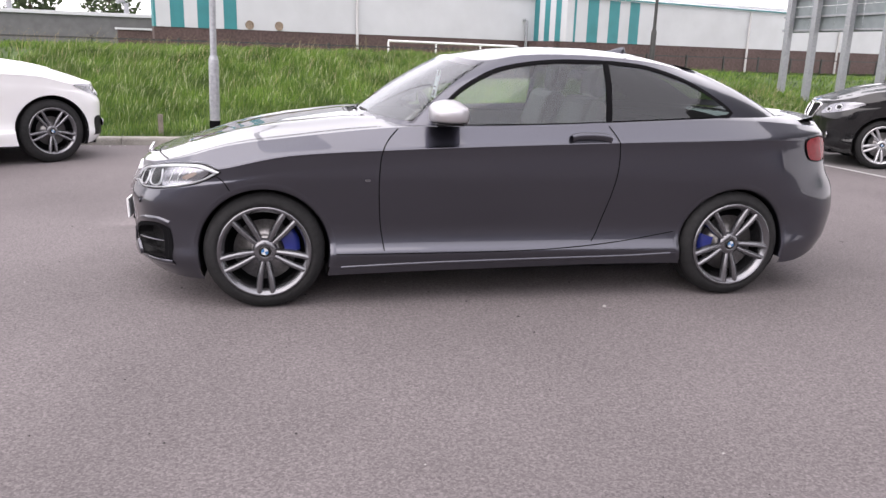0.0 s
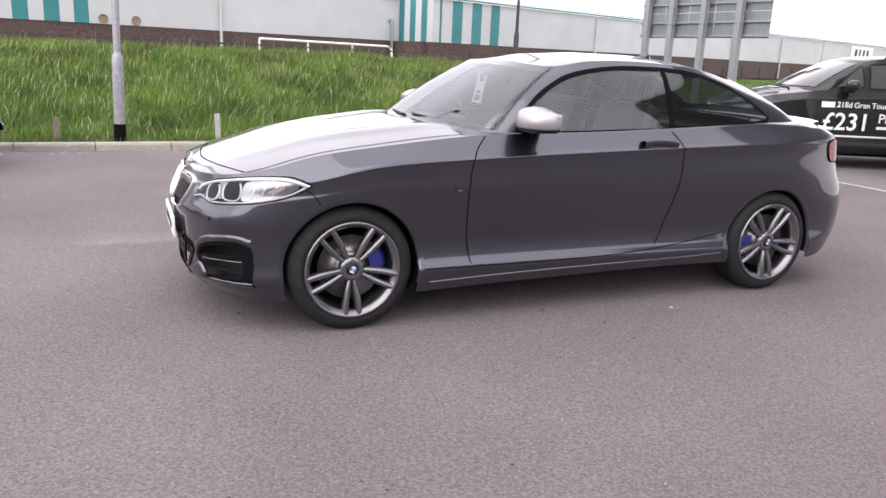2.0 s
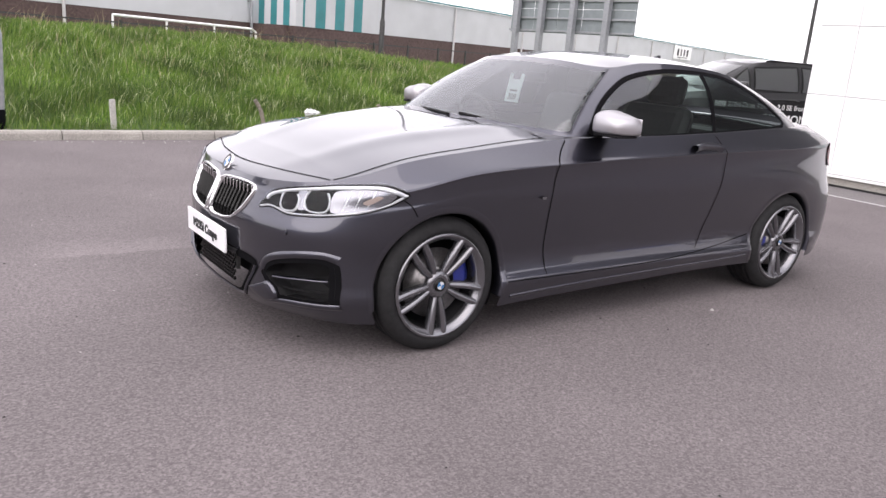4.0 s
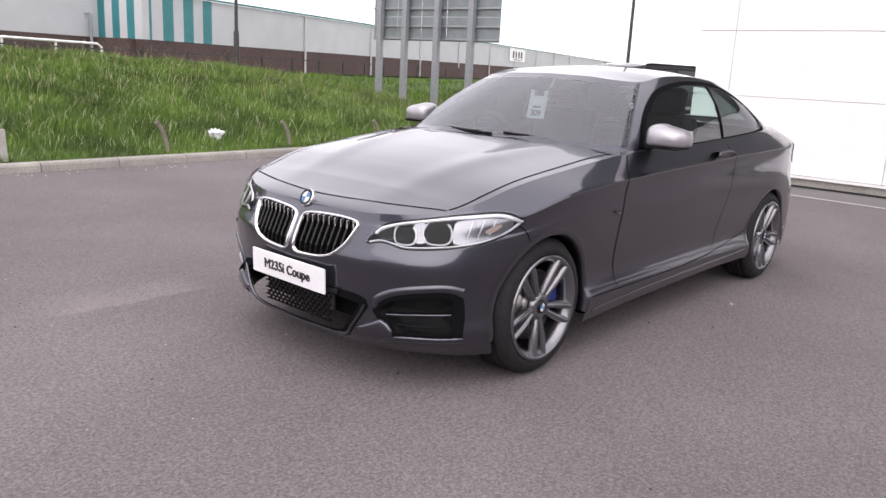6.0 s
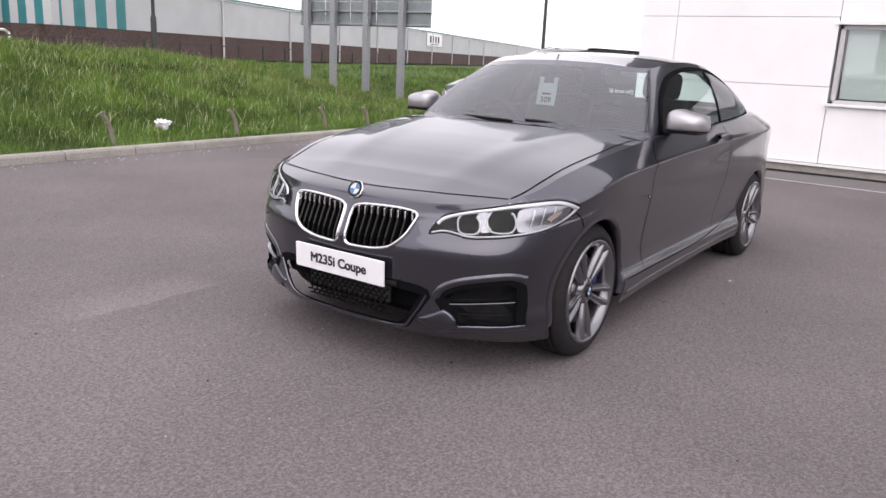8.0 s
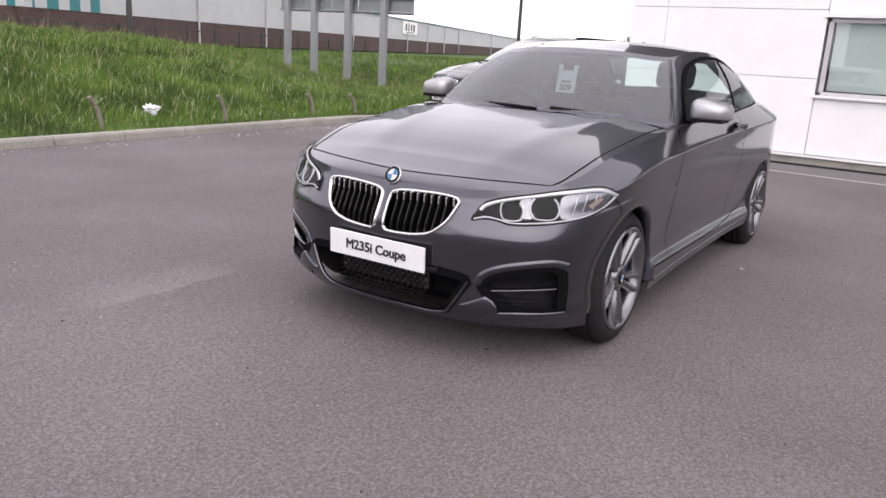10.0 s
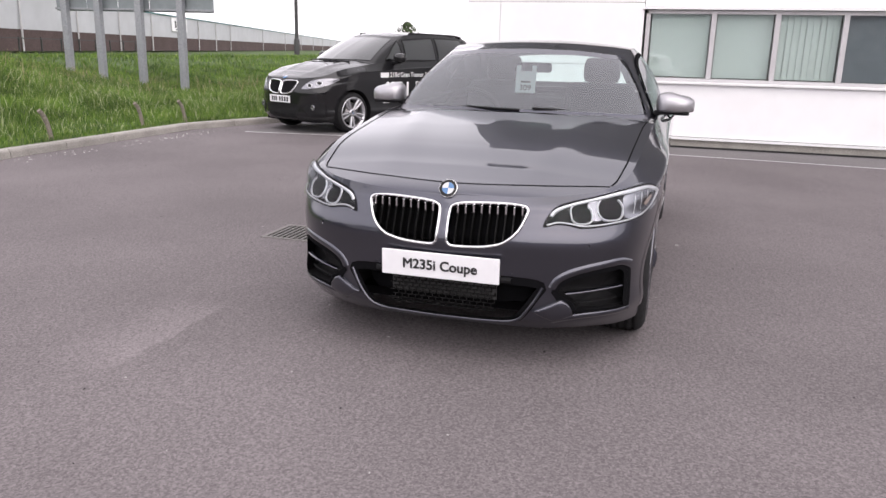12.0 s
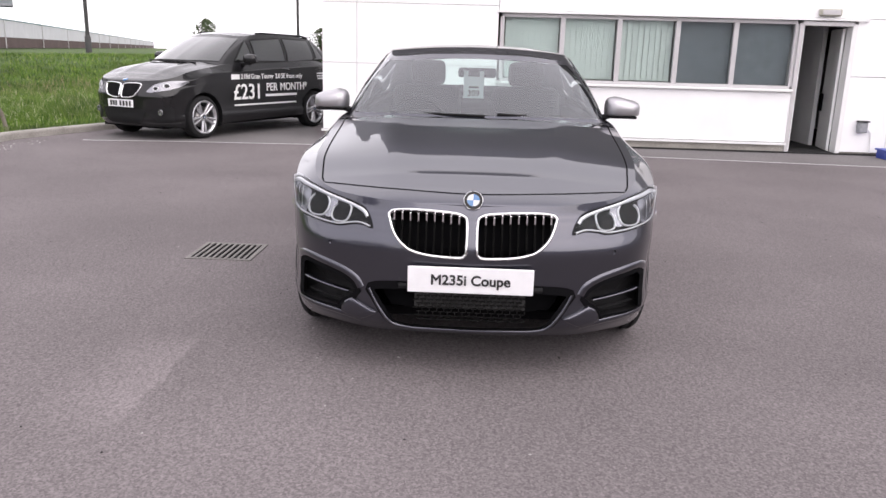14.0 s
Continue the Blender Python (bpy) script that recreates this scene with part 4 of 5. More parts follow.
REAR_GLASS = dense(arch_of([(1.918, 1.334), (2.165, 1.31), (2.40, 1.238), (2.58, 1.138), (2.665, 1.072)]) + [(2.63, 1.05), (2.47, 1.036), (2.2, 1.022), (1.898, 1.008)], .025)
SCREEN_S = 2.86 * 16


def cabin_keep(i, j, c):
    n = len(ghalf)
    k = i + .5 if i < n else 2 * n - 2 - i - .5
    if k < SCREEN_S and 2 < j < 33:
        return False
    if k > 9.3 * 16 and 4 < j < 33:
        return False
    return not (inside(FRONT_GLASS, c.x, c.z) or inside(REAR_GLASS, c.x, c.z)) or k < 3 * 16 - 4 or k > 9 * 16


def cabin_sheet(test):
    bm = bmesh.new()
    n, m = cabin.shape[:2]
    vs = [[bm.verts.new(cabin[i, j]) for j in range(m)] for i in range(n)]
    for i in range(n):
        k = (i + 1) % n
        for j in range(m - 1):
            q = (vs[i][j], vs[k][j], vs[k][j + 1], vs[i][j + 1])
            if test(i, j, (q[0].co + q[1].co + q[2].co + q[3].co) / 4):
                bm.faces.new(q)
    bmesh.ops.delete(bm, geom=[v for v in bm.verts if not v.link_faces], context="VERTS")
    away(bm, (1.7, 0, .9))
    return bm


part("cabin_frame", cabin_sheet(cabin_keep), PAINT, coupe, "", True)
part("roof", sheet(bmesh.new(), roof), PAINT, coupe, "", True)


def is_screen(i, j):
    n = len(ghalf)
    k = i + .5 if i < n else 2 * n - 2 - i - .5
    return k, 2 < j < 33


screen = part("windscreen", cabin_sheet(lambda i, j, c: is_screen(i, j)[0] < SCREEN_S and 2 < j < 33), SCREEN_GLASS, coupe, "clear windscreen", True)
rear_screen = part("rear_window", cabin_sheet(lambda i, j, c: is_screen(i, j)[0] > 9.3 * 16 and 4 < j < 33), REAR_SCREEN, coupe, "", True)
part("screen_surround", cabin_sheet(lambda i, j, c: SCREEN_S - 2 < is_screen(i, j)[0] < SCREEN_S + 1 and 1 < j < 35), SHUT, screen)
for place, way, sgn in ((side_l, LW, -1), (side_r, RW, 1)):
    for poly, name, mat in ((FRONT_GLASS, "door_window", CAR_GLASS), (REAR_GLASS, "quarter_window", DARK_GLASS)):
        g = part(name, patch(gskin, poly, place, way, .003, 8), mat, coupe, "tinted side window", True)
        part("window_seal", rim_band(gskin, poly, place, way, .022, .006), SHUT, g, "black window seal", True)
    part("b_pillar", strip(gskin, [(1.890, 1.0), (1.895, 1.1), (1.902, 1.2), (1.910, 1.335)], place, way, .022, .007), SHUT, coupe, "black door pillar")

# belt between shoulder and cabin
bm = bmesh.new()
for sgn in (-1, 1):
    rows = []
    for x in np.linspace(.6, 3.15, 70):
        t = half[int(5 * PS):int(13 * PS), -1]
        g = ghalf[int(2.2 * 16):int(9.2 * 16), 0]
        yt, zt = np.interp(x, t[:, 0], t[:, 1]), np.interp(x, t[:, 0], t[:, 2])
        yg, zg = np.interp(x, g[:, 0], g[:, 1]), np.interp(x, g[:, 0], g[:, 2])
        rows.append([bm.verts.new((x, sgn * y, z)) for y, z in ((yt, zt), ((yt + yg) / 2, max(zt, zg) + .006), (yg - .01, zg + .012))])
    for a, b in zip(rows, rows[1:]):
        for j in range(2):
            bm.faces.new((a[j], b[j], b[j + 1], a[j + 1]))
bmesh.ops.recalc_face_normals(bm, faces=bm.faces)
part("shoulder", bm, PAINT, coupe, "", True)
bm = bmesh.new()
rows = [[bm.verts.new((cowl(y) + d, y, .975 + .03 * (1 - (abs(y) / .75) ** 2) + h)) for d, h in ((-.03, .005), (.02, -.012), (.10, .005))] for y in np.linspace(-.74, .74, 41)]
for a, b in zip(rows, rows[1:]):
    for j in range(2):
        bm.faces.new((a[j], b[j], b[j + 1], a[j + 1]))
part("cowl_panel", bm, PLASTIC, coupe, "black plastic scuttle")
for y0, y1, x in ((-.68, -.12, .0), (-.05, .5, .0)):
    pts = [(cowl(y) + .045 + .03 * k, y, .988 + .028 * (1 - (y / .75) ** 2) + .02 * k) for k, y in zip(np.linspace(0, .6, 12), np.linspace(y0, y1, 12))]
    part("wiper", tube(pts, .0075, 6), PLASTIC, coupe, "black wiper")

# shut lines
def seam(line, place, way, name="shut_line", w=.006):
    pts = catmull(line, 8)
    part(name, strip(skin, [tuple(p) for p in pts], place, way, w, .0015), SHUT, body)


for place, way in ((side_l, LW), (side_r, RW)):
    seam([(.705, .968), (.65, .91), (.615, .84), (.603, .72), (.603, .6), (.612, .45), (.633, .315)], place, way)
    seam([(1.885, .995), (1.93, .92), (1.942, .82), (1.935, .72), (1.91, .6), (1.875, .48), (1.85, .40), (1.82, .345)], place, way)
    seam([(.375, .302), (.8, .298), (1.3, .30), (1.66, .313), (1.99, .342), (2.32, .396)], place, way, w=.005)
    seam([(-.25, .73), (-.2, .70), (-.17, .655), (-.155, .64)], place, way)
    # sill blade
    pts = [tuple(p) for p in catmull([(.40, .225), (.9, .238), (1.5, .248), (2.0, .256), (2.3, .27)], 8)]
    part("sill_trim", strip(skin, pts, place, way, .022, .001, height=.004), PAINT, body, "", True)
    # door handle
    h = part("door_handle", strip(skin, [tuple(p) for p in catmull([(1.655, .926), (1.7, .935), (1.77, .937), (1.84, .934), (1.885, .924)], 5)], place, way, .034, .006, height=.032), PAINT, coupe, "", True)
    # flat black patch paints the shade in the grip hollow
    part("handle_recess", patch(skin, rounded([(1.715, .945), (1.77, .958), (1.825, .946), (1.83, .93), (1.77, .92), (1.71, .93)], 4), place, way, .002), SHUT, h)
    part("wing_badge", boxed(-.014, .014, -.003, .003, -.006, .006), ALLOY, coupe, "small chrome wing badge", False, pose(.54, -.877 if way == LW else .877, .705, 0, 0, 0))
    # arch lips
    for ax, az, r in ARCHES:
        bm = bmesh.new()
        rows = []
        for a in np.linspace(radians(-14), radians(194), 50):
            x, z = ax + r * math.cos(a), az + r * math.sin(a)
            p = skin.throw(place(x, max(z, .2)), way, 0)
            inw = Vector(way)
            rad = Vector((math.cos(a), 0, math.sin(a)))
            rows.append([bm.verts.new(skin.throw(place(x + .024 * rad.x, max(z + .024 * rad.z, .2)), way, .0012)), bm.verts.new(p - rad * .002 - inw * .005), bm.verts.new(p - rad * .012 + inw * .004), bm.verts.new(p - rad * .012 + inw * .06)])
        for a, b in zip(rows, rows[1:]):
            for j in range(3):
                bm.faces.new((a[j], b[j], b[j + 1], a[j + 1]))
        bmesh.ops.recalc_face_normals(bm, faces=bm.faces)
        part("arch_lip", bm, PAINT, body, "", True)
TOPW = (0, 0, -1)
over = lambda u, v: (u, v, 2.0)
for sgn in (-1, 1):
    seam([(-.475, .665 * sgn), (-.43, .68 * sgn), (-.37, .69 * sgn), (-.3, .70 * sgn), (-.2, .712 * sgn), (.1, .725 * sgn), (.4, .735 * sgn), (.62, .75 * sgn)], over, TOPW, w=.007)
seam([(-.485, -.66), (-.50, -.61), (-.535, -.5), (-.585, -.3), (-.615, 0), (-.585, .3), (-.535, .5), (-.50, .61), (-.485, .66)], over, TOPW, w=.006)

# kidneys
for sgn in (-1, 1):
    poly = [(u * sgn, v) for u, v in KIDNEY]
    kid = part("kidney_grille", patch(skin, poly, front, FW, -.055, 5), SHUT, coupe, "black radiator grille")
    part("grille_surround", rim_band(skin, poly, front, FW, .014, .001, .012), CHROME, kid, "chrome grille surround", True)
    for i in range(9):
        u = (.055 + i * .034)
        zs = [z for z in np.arange(.54, .712, .006) if inside(KIDNEY, u - .02 * (z - .62) * 0, z)]
        if len(zs) > 4:
            bm = bmesh.new()
            rows = []
            for z in np.linspace(zs[0], zs[-1], 9):
                x = skin.throw(front(u * sgn, z), FW, -.006).x
                rows.append([bm.verts.new((x + dx, u * sgn + dy, z)) for dx, dy in ((0, -.004), (-.006, 0), (0, .004), (.05, .004), (.05, -.004))])
            for a, b in zip(rows, rows[1:]):
                for j in range(5):
                    bm.faces.new((a[j], b[j], b[(j + 1) % 5], a[(j + 1) % 5]))
            part("grille_slat", bm, GLOSS_BLACK, kid)
            x, z = skin.throw(front(u * sgn, zs[-1] - .02), FW, .0).x, zs[-1] - .016
            part("slat_tip", boxed(x - .006, x + .004, u * sgn - .004, u * sgn + .004, z - .022, z + .014, bevel=.002), CHROME, kid, "chrome slat tip")

# badge
badge = part("bonnet_badge", lathe([(-.004, .041), (.004, .041), (.006, .038), (.006, .028), (.004, .027), (.004, .001)], 32, "z"), CHROME, coupe, "round blue and white enamel badge", True, pose(-.684, 0, .760, 0, -62, 0))
part("ring", lathe([(.0066, .0385), (.0068, .0265)], 32, "z"), GLOSS_BLACK, badge)
for q in range(4):
    part("quarter", lathe([(.0062, .027), (.0064, .001)], 8, "z", q * math.pi / 2, (q + 1) * math.pi / 2), BLUE if q % 2 else PALE_ENAMEL, badge)

# plate
plate = part("show_plate", boxed(-.008, .004, -.26, .26, -.0555, .0555, bevel=.003), PLATE, coupe, "white show plate with black letters", False, pose(-.786, 0, .443, 0, -2, 0))
letters("M235i Coupe", .060, INK, plate, pose(-.0095, -.0, 0, 90, 0, -90), "lettering", .0008, weight=.026)

# lower intake
ink = part("lower_intake", patch(skin, INTAKE, front, FW, -.10, 5), SHUT, coupe, "black lower intake")
part("intake_edge", rim_band(skin, INTAKE, front, FW, .036, .002), SHUT, ink)
mesh_bm = bmesh.new()
for r in range(8):
    for c in range(15):
        y = -.235 + c * .031 + (.0155 if r % 2 else 0)
        z = .25 + r * .017
        box(mesh_bm, -.737, -.727, y, y + .027, z, z + .004)
        box(mesh_bm, -.737, -.727, y, y + .004, z, z + .016)
part("intake_mesh", mesh_bm, GLOSS_BLACK, ink)
part("radiator", boxed(-.722, -.707, -.235, .235, .30, .39), DARK_STEEL, ink, "dull metal radiator")
part("lip", strip(skin, [tuple(p) for p in catmull([(-.43, .375), (-.405, .325), (-.372, .272), (-.33, .222), (-.27, .205), (-.2, .202), (0, .2), (.2, .202), (.27, .205), (.33, .222), (.372, .272), (.405, .325), (.43, .375)], 4)], front, FW, .013, .001, height=.009), PAINT, body, "", True)
part("plinth", strip(skin, [(-.3, .4), (-.15, .4), (0, .4), (.15, .4), (.3, .4)], front, FW, .03, .001, height=.012), PLASTIC, body)

# corner ducts
for sgn in (-1, 1):
    poly = [(u * sgn, v) for u, v in DUCT]
    run = lambda pts, per=6, sg=sgn: [(u * sg, v) for u, v in catmull(pts, per)]
    d = part("corner_duct", well(skin, poly, front, FW, .075), PLASTIC, coupe, "black corner air duct")
    part("duct_rim", rim_band(skin, poly, front, FW, .026, .003), SHUT, d, "black duct rim")
    part("duct_edge", strip(skin, run([(.468, .372), (.492, .41), (.55, .442), (.64, .466), (.728, .477), (.768, .462)]), front, FW, .036, .001, height=.007), PAINT, d, "", True)
    part("duct_blade", strip(skin, run([(.525, .344), (.58, .350), (.65, .358), (.71, .362), (.745, .364)]), front, FW, .013, -.012, height=.016), PAINT, d, "", True)
    part("lower_blade", strip(skin, run([(.56, .300), (.63, .302), (.70, .306), (.745, .308)]), front, FW, .008, -.03, height=.01), PLASTIC, d, "", True)
    flick = [(.386, .270), (.42, .282), (.46, .300), (.505, .324), (.535, .305), (.552, .28), (.558, .256), (.52, .238), (.478, .226), (.43, .247)]
    part("flick", pad(skin, [(u * sgn, v) for u, v in dense(flick, .015)], front, FW, .016), PAINT, d, "", True)
    part("splitter", strip(skin, run([(.47, .222), (.53, .236), (.60, .246), (.68, .25), (.775, .252)]), front, FW, .03, .001, height=.006), PAINT, d, "", True)
    for u, v in ((.60, .555), (.30, .42)):
        p = skin.throw(front(u * sgn, v), FW, .0)
        part("parking_sensor", lathe([(-.003, .011), (.002, .011), (.003, .001)], 16, "x", centre=(0, 0, 0)), PAINT, coupe, "", True, pose(*p, 0, 0, 0))

# headlamps
for sgn in (-1, 1):
    way = Vector((.8, -.6 * sgn, 0))
    place = lambda u, v, sg=sgn: tuple(Vector((lerp(u, [(.38, -.68), (.55, -.60), (.70, -.47), (.765, -.36), (.83, -.24), (.86, -.18)]), sg * u, v)))
    run = lambda pts: [tuple(p) for p in catmull(pts, 6)]
    lp = rounded([(.397, .632), (.444, .70), (.50, .727), (.60, .750), (.70, .769), (.785, .781), (.825, .771), (.85, .742), (.815, .692), (.775, .664), (.71, .643), (.63, .630), (.545, .624), (.50, .634), (.45, .640)], 4)
    hl = part("headlamp", patch(skin, lp, place, way, .003, 6), LAMP_BLACK, coupe, "clear headlamp with twin rings", True)
    part("eyebrow", strip(skin, run([(.432, .672), (.455, .694), (.51, .715), (.60, .737), (.70, .756), (.785, .767), (.822, .756), (.842, .739)]), place, way, .014, .005, height=.003), LAMP_BRIGHT, hl, "pale light strip", True)
    part("reflector", patch(skin, rounded([(.70, .66), (.70, .735), (.735, .752), (.79, .757), (.826, .742), (.80, .695), (.765, .67)], 4), place, way, .005, 4), LAMP_SILVER, hl, "bright reflector", True)
    part("inner_reflector", patch(skin, rounded([(.575, .66), (.575, .722), (.61, .728), (.62, .69), (.61, .655)], 4), place, way, .005, 3), LAMP_SILVER, hl, "bright reflector", True)
    for ru, rv0, rv1 in ((.725, .672, .742), (.75, .685, .748), (.775, .695, .752)):
        part("reflector_rib", strip(skin, [(ru, rv0), (ru + .006, (rv0 + rv1) / 2), (ru + .012, rv1)], place, way, .0025, .0075), LAMP_BRIGHT, hl)
    for cu, cv, r in ((.545, .678, .040), (.648, .694, .046)):
        # an open-topped ring: flat at the brow, rounded below
        arc = [(cu + .95 * r * math.copysign(abs(math.cos(a)) ** .7, math.cos(a)), cv + .92 * r * math.copysign(abs(math.sin(a)) ** .7, math.sin(a))) for a in np.linspace(radians(125), radians(415), 30)]
        ring = [(cu + .9 * r * math.cos(a), cv + .86 * r * math.sin(a)) for a in np.linspace(0, 2 * math.pi, 28, endpoint=False)]
        part("projector", patch(skin, ring, place, way, .0065, 3), LAMP_BLACK, hl, "", True)
        part("light_ring", strip(skin, arc, place, way, .0065, .007, height=.004), LAMP_BRIGHT, hl, "bright open ring light", True)
        part("projector_lens", patch(skin, [(cu + (u - cu) * .62, cv + (v - cv) * .62) for u, v in ring], place, way, .010, 3), LAMP_BLACK, hl, "dark round projector lens", True)
    part("indicator", patch(skin, rounded([(.775, .70), (.80, .73), (.792, .738), (.765, .712)], 3), place, way, .009, 2), AMBER, hl, "amber reflector")
    part("lower_strip", strip(skin, run([(.41, .637), (.455, .648), (.503, .642), (.55, .633), (.63, .639), (.71, .652), (.77, .672), (.81, .70), (.838, .735)]), place, way, .0075, .005, height=.004), LAMP_BRIGHT, hl, "bright lower light strip", True)
    part("lens", patch(skin, lp, place, way, .018, 6), LENS_GLASS, hl, "clear lens", True)

# tail lamps
for place, way, sgn in ((side_l, LW, -1), (side_r, RW, 1)):
    poly = rounded([(3.12, .925), (3.20, .945), (3.27, .94), (3.31, .90), (3.31, .82), (3.24, .80), (3.16, .815), (3.125, .87)], 4)
    t = part("tail_lamp", patch(skin, poly, place, way, .006, 5), RED_LENS, coupe, "red tail lamp", True)
    part("seam", rim_band(skin, poly, place, way, .006, .007), SHUT, t)

# boot spoiler
bm = bmesh.new()
rows = []
for y in np.linspace(-.52, .52, 31):
    x = 3.455 - .19 * (abs(y) / .62) ** 2.4
    rows.append([bm.verts.new((x + dx, y, 1.022 - .012 * (abs(y) / .6) ** 2 + dz)) for dx, dz in ((-.16, -.005), (-.05, .012), (.015, .026), (.02, .018), (.0, -.02))])
for a, b in zip(rows, rows[1:]):
    for j in range(4):
        bm.faces.new((a[j], b[j], b[j + 1], a[j + 1]))
part("boot_spoiler", bm, PAINT, coupe, "", True)

# door mirrors
for sgn in (-1, 1):
    bm = bmesh.new()
    bmesh.ops.create_uvsphere(bm, u_segments=28, v_segments=18, radius=1)
    for v in bm.verts:
        c = v.co
        x = .112 * c.x if c.x < 0 else .085 * c.x
        c.x, c.y, c.z = x + .03 * (c.y * sgn + 1) * .5, .108 * math.copysign(abs(c.y) ** .55, c.y), .068 * math.copysign(abs(c.z) ** .55, c.z) * (1.0 if c.y * sgn < 0 else .92)
        if c.z < -.035:
            c.z = -.035 + (c.z + .035) * .3
        c.z = (c.z + .035) * (1.05 - .22 * max(0, c.y * sgn / .108 + .4) / 1.4) - .035
    mir = part("door_mirror", bm, SATIN, coupe, "satin silver door mirror", True, pose(.958, sgn * .89, 1.055))
    part("mirror_base", boxed(-.075, .075, -.08, .08, -.055, -.04, bevel=.007), PLASTIC, mir, "black mirror base")
    bm = boxed(-.025, .03, -.05, .05, -.035, 0, bevel=.012)
    part("mirror_arm", bm, PLASTIC, mir, "", False, pose(-.01, -sgn * .11, -.035, sgn * 20, 0, 0))
    part("repeater", boxed(-.07, -.045, *(sorted((sgn * .02, sgn * .075))), -.03, -.023, bevel=.002), WHITE_ENAMEL, mir, "white indicator strip")
    part("mirror_glass", boxed(.084, .088, -.085, .085, -.045, .04, bevel=.001), CHROME, mir)

# cabin inside
part("cabin_floor", boxed(.55, 3.1, -.72, .72, .3, .36), CARPET, coupe)
for sgn in (-1, 1):
    part("door_trim", boxed(.7, 2.6, *(sorted((sgn * .70, sgn * .745))), .35, .97, bevel=.015), CARPET, coupe)
bm = boxed(.56, .98, -.70, .70, .6, .985, bevel=.05)
part("dashboard", bm, CARPET, coupe, "black dashboard")
for y, nm in ((-.36, 1), (.36, 1)):
    seat = part("front_seat", boxed(1.25, 1.75, y - .25, y + .25, .45, .62, bevel=.06), LEATHER, coupe, "dark front seat")
    part("backrest", boxed(-.07, .07, -.25, .25, 0, .58, bevel=.06), LEATHER, seat, "", False, pose(1.74, y, .58, 0, 18, 0))
    part("headrest", boxed(-.05, .05, -.13, .13, 0, .18, bevel=.045), LEATHER, seat, "", False, pose(1.94, y, 1.13, 0, 12, 0))
part("rear_seat", boxed(2.35, 2.5, -.6, .6, .5, 1.0, bevel=.06), LEATHER, coupe)
part("parcel_shelf", boxed(2.5, 3.12, -.62, .62, .97, 1.0), CARPET, coupe)
sw = part("steering_wheel", lathe([(0.018 * math.sin(a), .18 + .018 * math.cos(a)) for a in np.linspace(0, 2 * math.pi, 9)], 32, "x"), LEATHER, coupe, "", True, pose(1.08, .36, .93, 0, -24, 0))
part("hub", boxed(-.02, .03, -.16, .16, -.05, .05, bevel=.02), LEATHER, sw)
part("inner_mirror", boxed(-.02, .02, -.12, .12, -.03, .03, bevel=.015), PLASTIC, coupe, "interior mirror", False, pose(1.17, 0, 1.24, 0, 10, 0))
tagp = part("price_tag", boxed(-.002, .002, -.063, .063, -.085, .05, bevel=.001), PAPER, coupe, "pale blue hanging number card", False, pose(1.05, .02, 1.17, 0, 12, 0))
part("hook", boxed(-.002, .002, -.063, -.035, .05, .085), PAPER, tagp)
part("hook", boxed(-.002, .002, .035, .063, .05, .085), PAPER, tagp)
letters("309", .05, INK, tagp, pose(-.0035, 0, -.055, 90, 0, -90), "lettering", .0005)
part("bar", boxed(-.0035, -.0025, -.03, .03, -.022, -.012), INK, tagp)

